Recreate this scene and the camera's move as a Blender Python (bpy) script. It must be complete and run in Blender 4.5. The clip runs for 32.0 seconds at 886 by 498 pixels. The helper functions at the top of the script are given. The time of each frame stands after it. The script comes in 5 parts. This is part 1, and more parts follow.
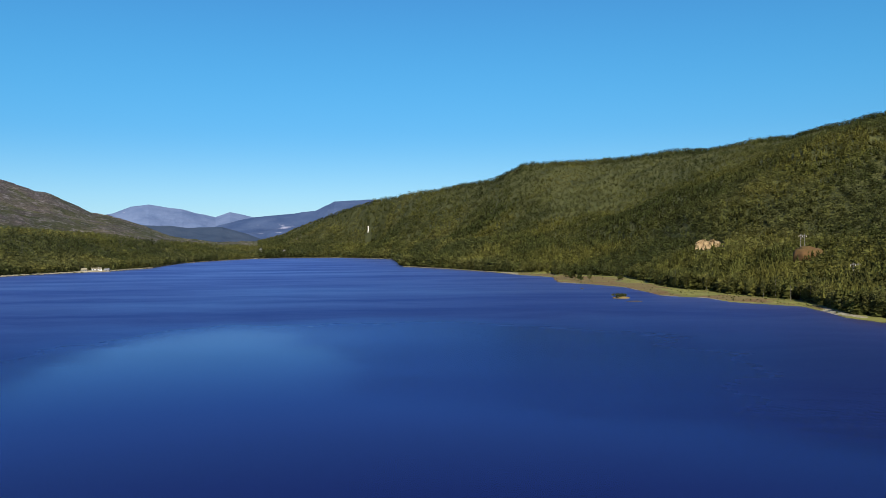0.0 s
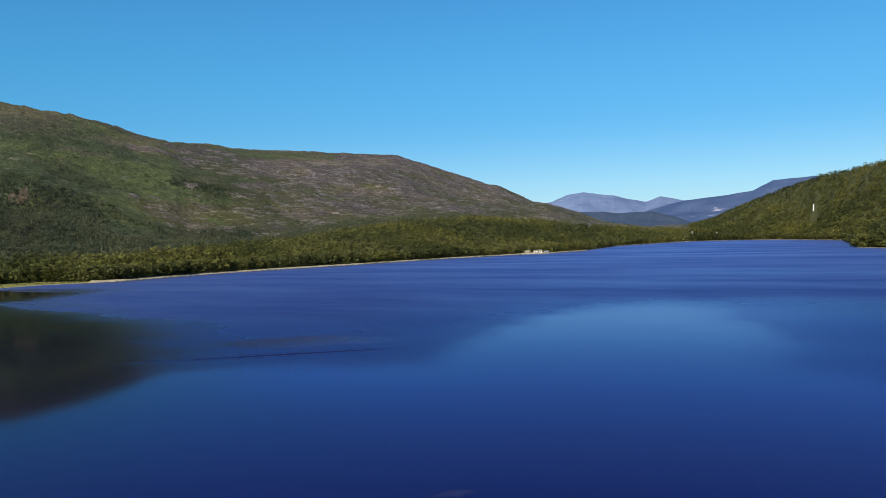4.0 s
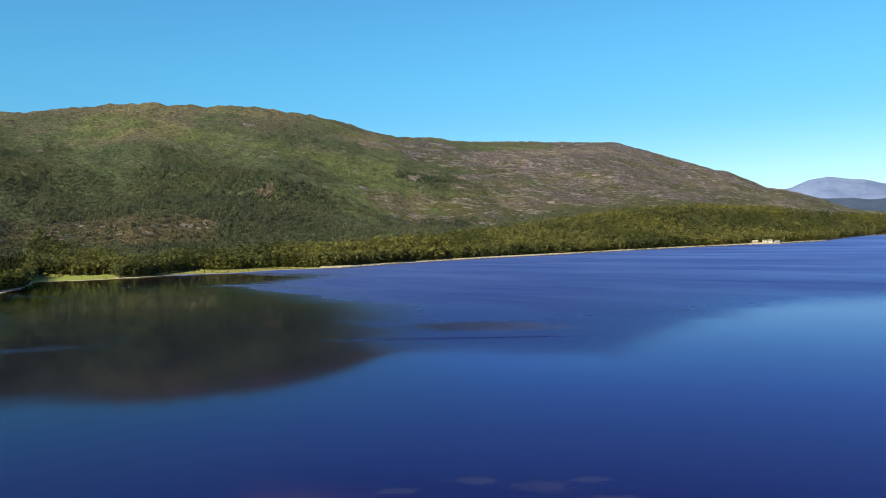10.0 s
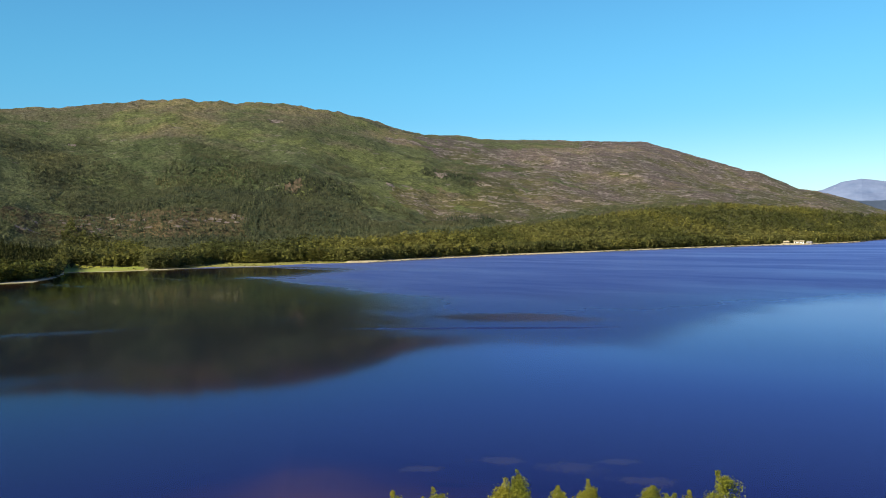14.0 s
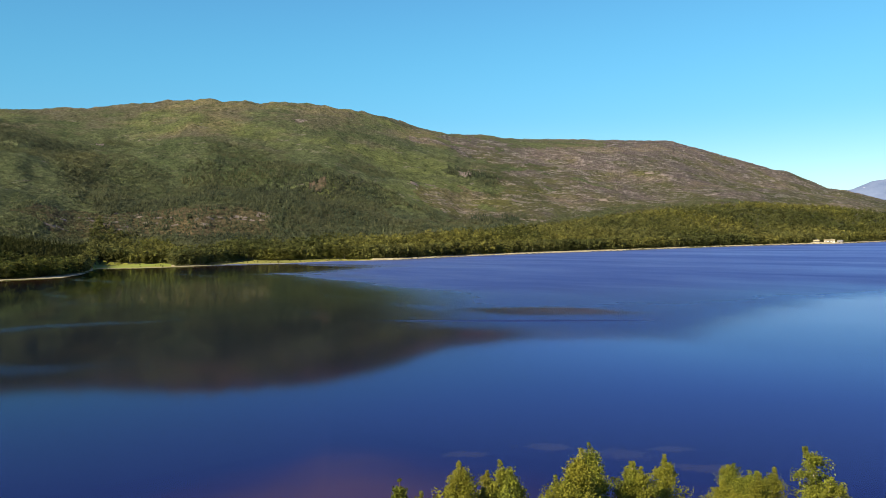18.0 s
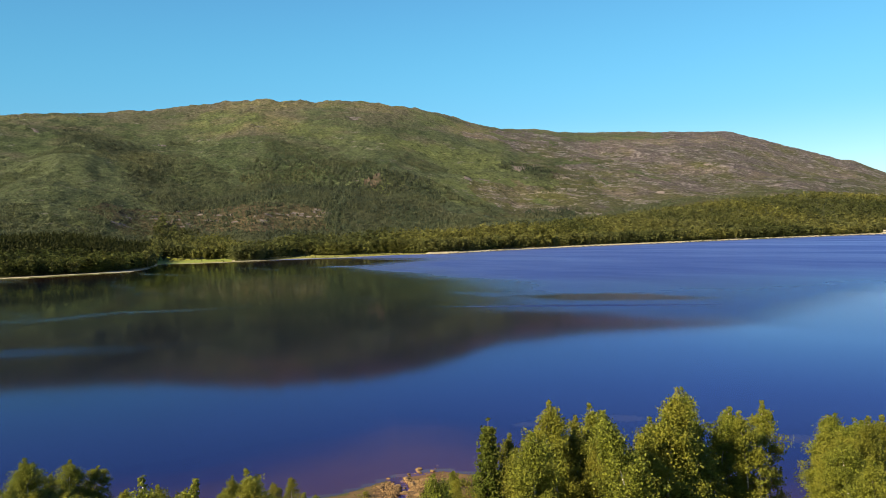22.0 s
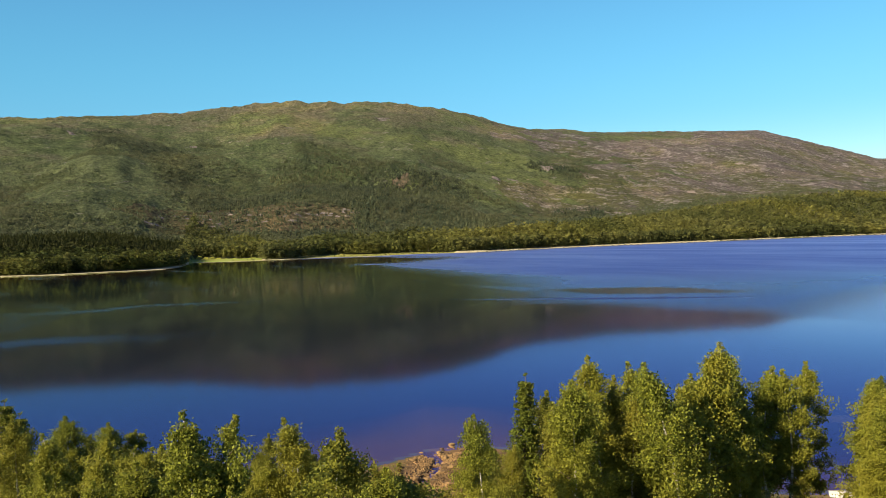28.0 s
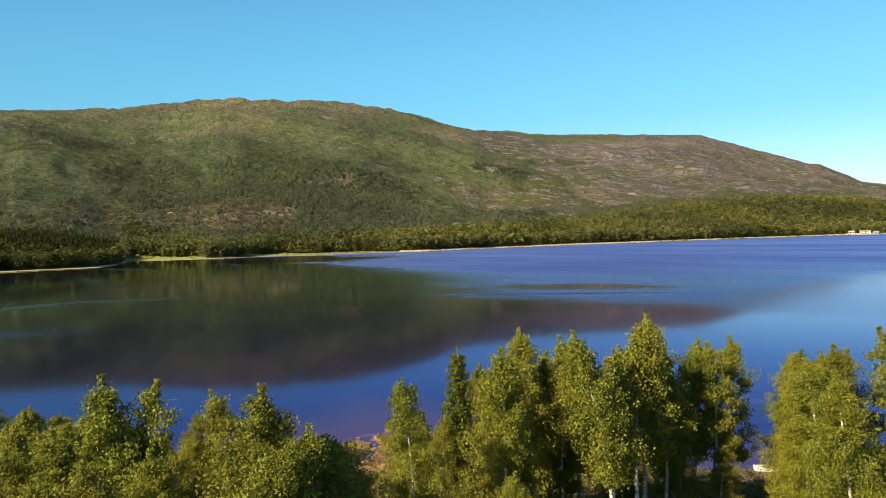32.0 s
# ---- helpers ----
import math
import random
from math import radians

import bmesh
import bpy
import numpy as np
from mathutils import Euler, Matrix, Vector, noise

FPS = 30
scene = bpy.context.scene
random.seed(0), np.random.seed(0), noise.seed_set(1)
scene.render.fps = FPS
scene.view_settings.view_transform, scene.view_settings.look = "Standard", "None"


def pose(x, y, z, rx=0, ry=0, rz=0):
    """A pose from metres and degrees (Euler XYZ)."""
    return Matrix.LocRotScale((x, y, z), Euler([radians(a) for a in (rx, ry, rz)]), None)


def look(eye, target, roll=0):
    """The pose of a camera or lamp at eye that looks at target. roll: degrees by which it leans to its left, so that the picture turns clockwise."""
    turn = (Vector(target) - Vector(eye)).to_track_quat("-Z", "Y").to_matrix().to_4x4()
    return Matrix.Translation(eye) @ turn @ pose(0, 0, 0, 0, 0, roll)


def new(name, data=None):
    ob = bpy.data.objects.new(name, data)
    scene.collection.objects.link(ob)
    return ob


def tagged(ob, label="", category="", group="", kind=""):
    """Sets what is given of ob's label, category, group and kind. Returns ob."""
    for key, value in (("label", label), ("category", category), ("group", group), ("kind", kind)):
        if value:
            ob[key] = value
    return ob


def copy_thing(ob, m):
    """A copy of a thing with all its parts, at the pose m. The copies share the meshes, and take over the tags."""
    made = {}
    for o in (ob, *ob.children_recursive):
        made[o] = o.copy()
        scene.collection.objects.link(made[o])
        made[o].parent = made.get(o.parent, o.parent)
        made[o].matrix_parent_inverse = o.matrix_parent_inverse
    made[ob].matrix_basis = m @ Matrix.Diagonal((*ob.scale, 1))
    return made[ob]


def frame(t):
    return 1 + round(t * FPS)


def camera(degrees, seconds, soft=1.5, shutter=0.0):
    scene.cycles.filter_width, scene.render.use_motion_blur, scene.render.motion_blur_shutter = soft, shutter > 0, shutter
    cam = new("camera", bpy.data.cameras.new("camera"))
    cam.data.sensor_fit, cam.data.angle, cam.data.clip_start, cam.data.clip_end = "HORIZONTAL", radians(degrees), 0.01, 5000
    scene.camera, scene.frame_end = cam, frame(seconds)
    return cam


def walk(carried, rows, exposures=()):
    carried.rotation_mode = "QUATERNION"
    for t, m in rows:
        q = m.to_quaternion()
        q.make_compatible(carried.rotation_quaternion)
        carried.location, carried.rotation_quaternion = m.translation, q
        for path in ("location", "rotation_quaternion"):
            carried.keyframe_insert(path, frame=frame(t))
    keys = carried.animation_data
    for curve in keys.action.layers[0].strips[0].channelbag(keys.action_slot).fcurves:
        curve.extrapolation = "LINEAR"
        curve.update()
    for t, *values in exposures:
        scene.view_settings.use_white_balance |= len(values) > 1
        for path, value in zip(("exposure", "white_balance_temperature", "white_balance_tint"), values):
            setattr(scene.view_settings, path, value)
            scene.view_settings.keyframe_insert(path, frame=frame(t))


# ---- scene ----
cam = camera(60.1, 32.0, soft=0.6)
# seconds, eye, then yaw to the left of +y, pitch and roll in degrees
PATH = [
    (0, -2.65, -4.30, 28.47, 0.34, -0.51, -0.65),
    (0.5, -2.79, -4.37, 28.08, 1.49, -0.55, -0.71),
    (1, -2.92, -4.45, 27.73, 3.32, -0.64, -0.66),
    (1.5, -2.92, -4.51, 27.33, 6.36, -0.75, -0.84),
    (2, -2.96, -4.52, 26.84, 10.38, -0.80, -1.01),
    (2.5, -2.91, -4.55, 26.32, 15.04, -0.90, -1.22),
    (3, -2.71, -4.56, 25.74, 21.86, -0.96, -1.37),
    (3.5, -2.32, -4.53, 25.22, 26.81, -0.98, -1.56),
    (4, -1.77, -4.32, 24.85, 31.80, -0.97, -1.73),
    (4.5, -0.99, -3.78, 24.71, 37.41, -0.94, -1.93),
    (6.5, 3.16, -0.42, 25.31, 49.11, -1.08, -2.08),
    (7, 3.92, 0.06, 25.28, 46.85, -1.15, -1.94),
    (7.5, 4.44, 0.22, 25.08, 46.15, -1.25, -1.92),
    (8, 4.74, 0.16, 24.80, 47.82, -1.34, -1.97),
    (8.5, 4.88, 0.03, 24.54, 48.47, -1.24, -1.99),
    (9, 4.93, -0.05, 24.32, 47.87, -1.23, -1.86),
    (9.5, 4.95, -0.01, 24.15, 47.36, -1.23, -1.89),
    (10, 4.96, 0.10, 23.96, 48.20, -1.23, -1.80),
    (10.5, 4.94, 0.24, 23.76, 48.16, -1.28, -1.84),
    (11, 4.87, 0.33, 23.54, 47.55, -1.35, -1.85),
    (11.5, 4.76, 0.37, 23.29, 48.34, -1.32, -1.67),
    (12, 4.67, 0.40, 23.02, 49.34, -1.34, -1.37),
    (12.5, 4.60, 0.43, 22.72, 50.73, -1.29, -1.76),
    (13, 4.49, 0.48, 22.43, 52.20, -1.23, -1.82),
    (13.5, 4.31, 0.54, 22.08, 51.48, -1.31, -1.37),
    (14, 4.03, 0.63, 21.73, 50.13, -1.26, -1.17),
    (14.5, 3.66, 0.77, 21.43, 49.85, -1.25, -1.31),
    (16.5, 1.76, 1.25, 20.63, 49.57, -1.35, -0.92),
    (17, 1.38, 1.05, 20.31, 50.49, -1.45, -0.96),
    (17.5, 1.10, 0.82, 20.03, 51.62, -1.43, -0.94),
    (18, 0.84, 0.59, 19.68, 51.80, -1.21, -1.10),
    (18.5, 0.60, 0.37, 19.43, 51.86, -1.34, -1.29),
    (19, 0.31, 0.26, 19.04, 53.34, -1.29, -1.15),
    (19.5, 0.16, 0.12, 18.75, 53.45, -1.33, -1.29),
    (20, -0.00, 0.00, 18.39, 53.34, -1.32, -1.41),
    (20.5, -0.16, -0.09, 18.09, 53.87, -1.45, -1.56),
    (21, -0.36, -0.17, 17.75, 55.17, -1.48, -1.56),
    (21.5, -0.52, -0.15, 17.43, 56.77, -1.48, -1.68),
    (22, -0.62, -0.11, 17.11, 55.81, -1.35, -1.73),
    (22.5, -0.71, -0.20, 16.86, 55.66, -1.34, -1.53),
    (23, -0.79, -0.18, 16.61, 55.58, -1.27, -1.73),
    (23.5, -0.85, -0.26, 16.44, 54.21, -1.25, -1.63),
    (24, -0.91, -0.34, 16.27, 53.20, -1.25, -1.56),
    (24.5, -0.98, -0.38, 16.17, 53.05, -1.24, -1.57),
    (25, -1.04, -0.40, 16.04, 54.22, -1.26, -1.62),
    (25.5, -1.10, -0.39, 15.94, 55.35, -1.24, -1.71),
    (27.5, -1.04, -0.39, 15.35, 56.96, -1.17, -1.75),
    (28, -1.00, -0.36, 15.17, 57.89, -1.18, -1.80),
    (28.5, -0.99, -0.31, 14.98, 58.59, -1.20, -1.81),
    (29, -0.93, -0.26, 14.79, 58.06, -1.16, -1.67),
    (29.5, -0.88, -0.22, 14.65, 57.00, -1.20, -1.75),
    (30, -0.86, -0.15, 14.49, 56.76, -1.22, -1.70),
    (30.5, -0.81, -0.10, 14.37, 56.40, -1.24, -1.67),
    (31, -0.80, -0.05, 14.24, 55.31, -1.22, -1.65),
    (31.5, -0.76, -0.01, 14.13, 54.45, -1.24, -1.49),
    (32, -0.74, 0.03, 14.00, 53.80, -1.24, -1.50),
]


def aimed(x, y, z, yaw, pitch, roll):
    a, p = radians(yaw), radians(pitch)
    way = Vector((-math.sin(a) * math.cos(p), math.cos(a) * math.cos(p), math.sin(p)))
    return look((x, y, z), Vector((x, y, z)) + way, roll)


walk(cam, [(row[0], aimed(*row[1:])) for row in PATH],
     exposures=[(0, 0.50, 6350, 14), (2.5, 0.50, 6350, 14), (4.5, 0.50, 6400, 13), (6.5, 0.84, 6800, 11), (9, 0.98, 7050, 11), (17, 1.07, 7750, 12), (24, 1.13, 8000, 12), (32, 1.23, 8350, 12)])

# ---- light ----
SUN_AZ, SUN_EL = 183.0, 33.0  # degrees to the left of +y, and above the horizon


def bearing(az, r, z=0.0):
    a = radians(az)
    return Vector((-math.sin(a) * r, math.cos(a) * r, z))


sun = new("sun", bpy.data.lights.new("sun", "SUN"))
sun.data.energy, sun.data.angle, sun.data.color = 5.0, radians(0.5), (1.0, 0.91, 0.74)
sun.matrix_world = look(bearing(SUN_AZ, 60, 60 * math.tan(radians(SUN_EL))), (0, 0, 0))

world = bpy.data.worlds.new("sky")
scene.world = world
world.use_nodes = True
wn = world.node_tree
wn.nodes.clear()
sky = wn.nodes.new("ShaderNodeTexSky")
sky.sky_type, sky.sun_disc = "NISHITA", False
sky.sun_elevation, sky.sun_rotation = radians(SUN_EL), radians(-SUN_AZ)
sky.air_density, sky.dust_density, sky.ozone_density = 1.0, 0.15, 3.0
tone = wn.nodes.new("ShaderNodeHueSaturation")
tone.inputs["Saturation"].default_value = 1.25
clean = wn.nodes.new("ShaderNodeMix")
clean.data_type = "RGBA"
clean.inputs[0].default_value = 0.72
# clean northern air: pale blue low down, deepening smoothly towards the zenith
towards = wn.nodes.new("ShaderNodeTexCoord")
split = wn.nodes.new("ShaderNodeSeparateXYZ")
deepen = wn.nodes.new("ShaderNodeValToRGB")
deepen.color_ramp.interpolation = "EASE"
low, high = deepen.color_ramp.elements
low.position, low.color = 0.15, (0.054, 0.468, 0.875, 1)
high.position, high.color = 0.56, (0.045, 0.105, 0.500, 1)
rim = deepen.color_ramp.elements.new(0.0)
rim.color = (0.275, 0.690, 0.93, 1)
brighten = wn.nodes.new("ShaderNodeMix")
brighten.data_type, brighten.blend_type = "RGBA", "MULTIPLY"
brighten.inputs[0].default_value = 1.0
brighten.inputs[7].default_value = (6.3, 6.3, 6.3, 1)
back = wn.nodes.new("ShaderNodeBackground")
back.inputs["Strength"].default_value = 0.095
wout = wn.nodes.new("ShaderNodeOutputWorld")
wn.links.new(sky.outputs[0], tone.inputs["Color"])
wn.links.new(towards.outputs["Generated"], split.inputs[0])
wn.links.new(split.outputs["Z"], deepen.inputs[0])
wn.links.new(deepen.outputs[0], brighten.inputs[6])
wn.links.new(brighten.outputs[2], clean.inputs[7])
wn.links.new(tone.outputs[0], clean.inputs[6])
# the sky pales over the valley in the north and deepens towards the west
north = wn.nodes.new("ShaderNodeVectorMath")
north.operation = "DOT_PRODUCT"
north.inputs[1].default_value = bearing(12, 1.0)
wn.links.new(towards.outputs["Generated"], north.inputs[0])
paling = wn.nodes.new("ShaderNodeMapRange")
for slot, value in (("From Min", 0.2), ("From Max", 1.0), ("To Min", 0.82), ("To Max", 1.05)):
    paling.inputs[slot].default_value = value
wn.links.new(north.outputs["Value"], paling.inputs["Value"])
pale = wn.nodes.new("ShaderNodeVectorMath")
pale.operation = "SCALE"
wn.links.new(clean.outputs[2], pale.inputs[0])
wn.links.new(paling.outputs[0], pale.inputs["Scale"])
wn.links.new(pale.outputs[0], back.inputs[0])
wn.links.new(back.outputs[0], wout.inputs[0])


# ---- materials ----
def material(name):
    m = bpy.data.materials.new(name)
    m.use_nodes = True
    t = m.node_tree
    return m, t, t.nodes["Principled BSDF"]


def node(t, kind, **values):
    n = t.nodes.new(kind)
    for key, value in values.items():
        n.inputs[key].default_value = value
    return n


def where(t, scale=(1, 1, 1)):
    """World coordinates, stretched."""
    g = t.nodes.new("ShaderNodeNewGeometry")
    m = t.nodes.new("ShaderNodeMapping")
    m.inputs["Scale"].default_value = scale
    t.links.new(g.outputs["Position"], m.inputs["Vector"])
    return m.outputs[0]


def noisy(t, scale, detail=4.0, rough=0.6, at=None, stretch=(1, 1, 1)):
    n = node(t, "ShaderNodeTexNoise", Scale=scale, Detail=detail, Roughness=rough)
    t.links.new(at or where(t, stretch), n.inputs["Vector"])
    return n.outputs["Fac"]


def ramp(t, fac, *stops):
    r = t.nodes.new("ShaderNodeValToRGB")
    e = r.color_ramp.elements
    while len(e) < len(stops):
        e.new(0.5)
    for el, (p, c) in zip(e, stops):
        el.position, el.color = p, (*c, 1) if len(c) == 3 else c
    t.links.new(fac, r.inputs[0])
    return r.outputs[0]


def mixed(t, fac, a, b, blend="MIX"):
    m = t.nodes.new("ShaderNodeMix")
    m.data_type, m.blend_type = "RGBA", blend
    for value, slot in ((fac, 0), (a, 6), (b, 7)):
        if isinstance(value, (int, float)):
            m.inputs[slot].default_value = value
        elif isinstance(value, tuple):
            m.inputs[slot].default_value = (*value, 1)
        else:
            t.links.new(value, m.inputs[slot])
    return m.outputs[2]


def bumped(t, bsdf, height, strength=0.4, distance=0.1):
    b = node(t, "ShaderNodeBump", Strength=strength, Distance=distance)
    t.links.new(height, b.inputs["Height"])
    t.links.new(b.outputs[0], bsdf.inputs["Normal"])


def grained(name, dark, light, scale=4.0, rough=0.8, metal=0.0, bump=0.3, depth=0.02, second=None):
    """A surface with grain at two scales."""
    m, t, b = material(name)
    c = ramp(t, noisy(t, scale), (0.3, dark), (0.7, light))
    c = mixed(t, ramp(t, noisy(t, scale * 0.13, 3), (0.45, (0, 0, 0)), (0.7, (1, 1, 1))), c, second or tuple(0.75 * v for v in dark))
    t.links.new(c, b.inputs["Base Color"])
    b.inputs["Roughness"].default_value, b.inputs["Metallic"].default_value = rough, metal
    b.inputs["Specular IOR Level"].default_value = 0.25
    bumped(t, b, noisy(t, scale * 3), bump, depth)
    return m


def leafy(name, dark, light, tint, scale=0.12, shine=0.05, crowns=0.0):
    """Foliage: every leaf or clump its own shade, with drifts of another hue over the stand; crowns: how far whole trees differ."""
    m, t, b = material(name)
    g = t.nodes.new("ShaderNodeNewGeometry")
    c = ramp(t, g.outputs["Random Per Island"], (0.1, dark), (0.9, light))
    o = t.nodes.new("ShaderNodeObjectInfo")
    drift = t.nodes.new("ShaderNodeMath")
    drift.operation = "ADD"
    t.links.new(noisy(t, scale, 3), drift.inputs[0])
    shift = t.nodes.new("ShaderNodeMath")
    shift.operation = "MULTIPLY_ADD"
    shift.inputs[1].default_value, shift.inputs[2].default_value = 0.24, -0.12
    t.links.new(o.outputs["Random"], shift.inputs[0])
    t.links.new(shift.outputs[0], drift.inputs[1])
    c = mixed(t, ramp(t, drift.outputs[0], (0.38, (0, 0, 0)), (0.66, (1, 1, 1))), c, tint)
    if crowns:
        c = mixed(t, 1.0, c, ramp(t, noisy(t, 0.13, 1.5, 0.5), (0.36, (1 - crowns,) * 3), (0.64, (1 + crowns,) * 3)), "MULTIPLY")
        # yellow-green broadleaf and darker conifer stands, with lit and shaded folds painted in
        c = mixed(t, 1.0, c, ramp(t, noisy(t, 0.008, 4, 0.55), (0.40, (0.70, 0.76, 0.80)), (0.50, (0.98, 1.0, 1.0)), (0.60, (1.34, 1.27, 1.08))), "MULTIPLY")
    t.links.new(c, b.inputs["Base Color"])
    b.inputs["Roughness"].default_value = 0.7 - shine
    b.inputs["Specular IOR Level"].default_value = shine
    tr = node(t, "ShaderNodeBsdfTranslucent")
    t.links.new(c, tr.inputs["Color"])
    mx = node(t, "ShaderNodeMixShader", Fac=0.40)
    t.links.new(b.outputs[0], mx.inputs[1])
    t.links.new(tr.outputs[0], mx.inputs[2])
    t.links.new(mx.outputs[0], t.nodes["Material Output"].inputs["Surface"])
    return m


M = {}
M["birch_leaf"] = leafy("birch_leaf", (0.068, 0.082, 0.015), (0.242, 0.276, 0.042), (0.218, 0.218, 0.034), 0.25, 0.12)
M["green_leaf"] = leafy("green_leaf", (0.062, 0.078, 0.015), (0.212, 0.228, 0.036), (0.190, 0.184, 0.030), 0.25, 0.12)
M["far_birch"] = leafy("far_birch", (0.058, 0.067, 0.022), (0.086, 0.095, 0.028), (0.122, 0.124, 0.042), 0.010, crowns=0.42)
M["far_spruce"] = leafy("far_spruce", (0.034, 0.044, 0.014), (0.064, 0.076, 0.021), (0.082, 0.085, 0.023), 0.02, crowns=0.55)
# scrub and hill_spruce: some mountain haze is put into their cooler greens
M["scrub"] = leafy("scrub", (0.066, 0.085, 0.044), (0.128, 0.152, 0.082), (0.104, 0.114, 0.064), 0.012)
M["plantation"] = leafy("plantation", (0.014, 0.020, 0.007), (0.034, 0.042, 0.012), (0.030, 0.036, 0.012), 0.03)
M["hill_spruce"] = leafy("hill_spruce", (0.050, 0.070, 0.044), (0.094, 0.118, 0.070), (0.100, 0.112, 0.066), 0.02, crowns=0.35)
M["needle"] = leafy("needle", (0.062, 0.088, 0.018), (0.135, 0.168, 0.030), (0.120, 0.135, 0.026), 0.3)


def birch_bark():
    m, t, b = material("birch_bark")
    c = ramp(t, noisy(t, 3.0, 3, 0.7, stretch=(1.5, 1.5, 7)), (0.40, (0.03, 0.027, 0.023)), (0.50, (0.55, 0.52, 0.46)), (0.8, (0.70, 0.68, 0.62)))
    c = mixed(t, ramp(t, noisy(t, 0.8, 2), (0.5, (0, 0, 0)), (0.75, (1, 1, 1))), c, (0.22, 0.19, 0.15))
    t.links.new(c, b.inputs["Base Color"])
    b.inputs["Roughness"].default_value = 0.75
    bumped(t, b, noisy(t, 20), 0.4, 0.01)
    return m


M["bark"] = birch_bark()
M["twig"] = grained("twig", (0.045, 0.032, 0.024), (0.12, 0.10, 0.085), 12, 0.85)
M["far_trunk"] = grained("far_trunk", (0.10, 0.09, 0.075), (0.26, 0.24, 0.21), 1.0, 0.85)


def heath(name, greens, browns, rock, scale, green_at, rock_at, high=None):
    """Mountain heath: grass and willow in drifts, heather, and bare rock showing through; redder and barer above."""
    m, t, b = material(name)
    c = ramp(t, noisy(t, scale * 4, 6, 0.7), (0.3, greens[0]), (0.7, greens[1]))
    brown = ramp(t, noisy(t, scale * 9, 6, 0.7), (0.3, browns[0]), (0.7, browns[1]))
    drift = noisy(t, scale, 7, 0.62, stretch=(1, 1, 1.8))
    if high:
        g = t.nodes.new("ShaderNodeNewGeometry")
        s = t.nodes.new("ShaderNodeSeparateXYZ")
        t.links.new(g.outputs["Position"], s.inputs[0])
        up = node(t, "ShaderNodeMapRange")
        for slot, value in (("From Min", high[0]), ("From Max", high[1]), ("To Min", -0.16), ("To Max", 0.2)):
            up.inputs[slot].default_value = value
        t.links.new(s.outputs["Z"], up.inputs["Value"])
        add = t.nodes.new("ShaderNodeMath")
        t.links.new(drift, add.inputs[0])
        t.links.new(up.outputs[0], add.inputs[1])
        drift = add.outputs[0]
    c = mixed(t, ramp(t, drift, (green_at - 0.08, (0, 0, 0)), (green_at + 0.08, (1, 1, 1))), c, brown)
    stone = ramp(t, noisy(t, scale * 22, 4, 0.7), (0.3, tuple(0.5 * v for v in rock)), (0.75, rock))
    bare = noisy(t, scale * 3.1, 8, 0.78, stretch=(1, 1, 2.5))
    c = mixed(t, ramp(t, bare, (rock_at, (0, 0, 0)), (rock_at + 0.07, (1, 1, 1))), c, stone)
    # broad lush and thin stretches, and level ledges where the bedrock breaks the turf
    lush = noisy(t, scale * 0.45, 4, 0.6)
    c = mixed(t, 1.0, c, ramp(t, lush, (0.36, (0.78, 0.86, 0.78)), (0.52, (1.0, 1.0, 1.0)), (0.64, (1.28, 1.26, 0.98))), "MULTIPLY")
    ledge = noisy(t, scale * 2.6, 6, 0.72, stretch=(1, 1, 4.5))
    c = mixed(t, ramp(t, ledge, (rock_at + 0.01, (0, 0, 0)), (rock_at + 0.06, (0.6, 0.6, 0.6))), c, stone)
    dark = noisy(t, scale * 6, 5, 0.7)
    c = mixed(t, ramp(t, dark, (0.58, (0, 0, 0)), (0.68, (0.75, 0.75, 0.75))), c, (0.022, 0.036, 0.014))
    fine = ramp(t, noisy(t, 0.2, 5, 0.8), (0.40, (0.70, 0.72, 0.70)), (0.60, (1.45, 1.42, 1.38)))
    c = mixed(t, 1.0, c, fine, "MULTIPLY")
    t.links.new(c, b.inputs["Base Color"])
    b.inputs["Roughness"].default_value = 0.95
    b.inputs["Specular IOR Level"].default_value = 0.05
    bumped(t, b, noisy(t, scale * 9, 9, 0.85), 1.0, 11.0)
    return m


# heath_green and heath_bare lean cool: a little distance haze is painted in
M["heath_green"] = heath("heath_green", ((0.054, 0.072, 0.040), (0.126, 0.156, 0.080)), ((0.086, 0.084, 0.060), (0.168, 0.158, 0.112)), (0.27, 0.25, 0.23), 0.011, 0.57, 0.60, (60, 330))
M["heath_bare"] = heath("heath_bare", ((0.058, 0.064, 0.034), (0.124, 0.128, 0.066)), ((0.080, 0.069, 0.069), (0.172, 0.147, 0.145)), (0.36, 0.325, 0.325), 0.011, 0.48, 0.545, (0, 300))
M["heath_brown"] = heath("heath_brown", ((0.074, 0.076, 0.036), (0.138, 0.132, 0.066)), ((0.098, 0.080, 0.050), (0.180, 0.146, 0.096)), (0.30, 0.25, 0.20), 0.016, 0.42, 0.60)
M["forest_floor"] = grained("forest_floor", (0.045, 0.054, 0.017), (0.086, 0.090, 0.028), 0.25, 0.95, 0, 0.6, 0.3)


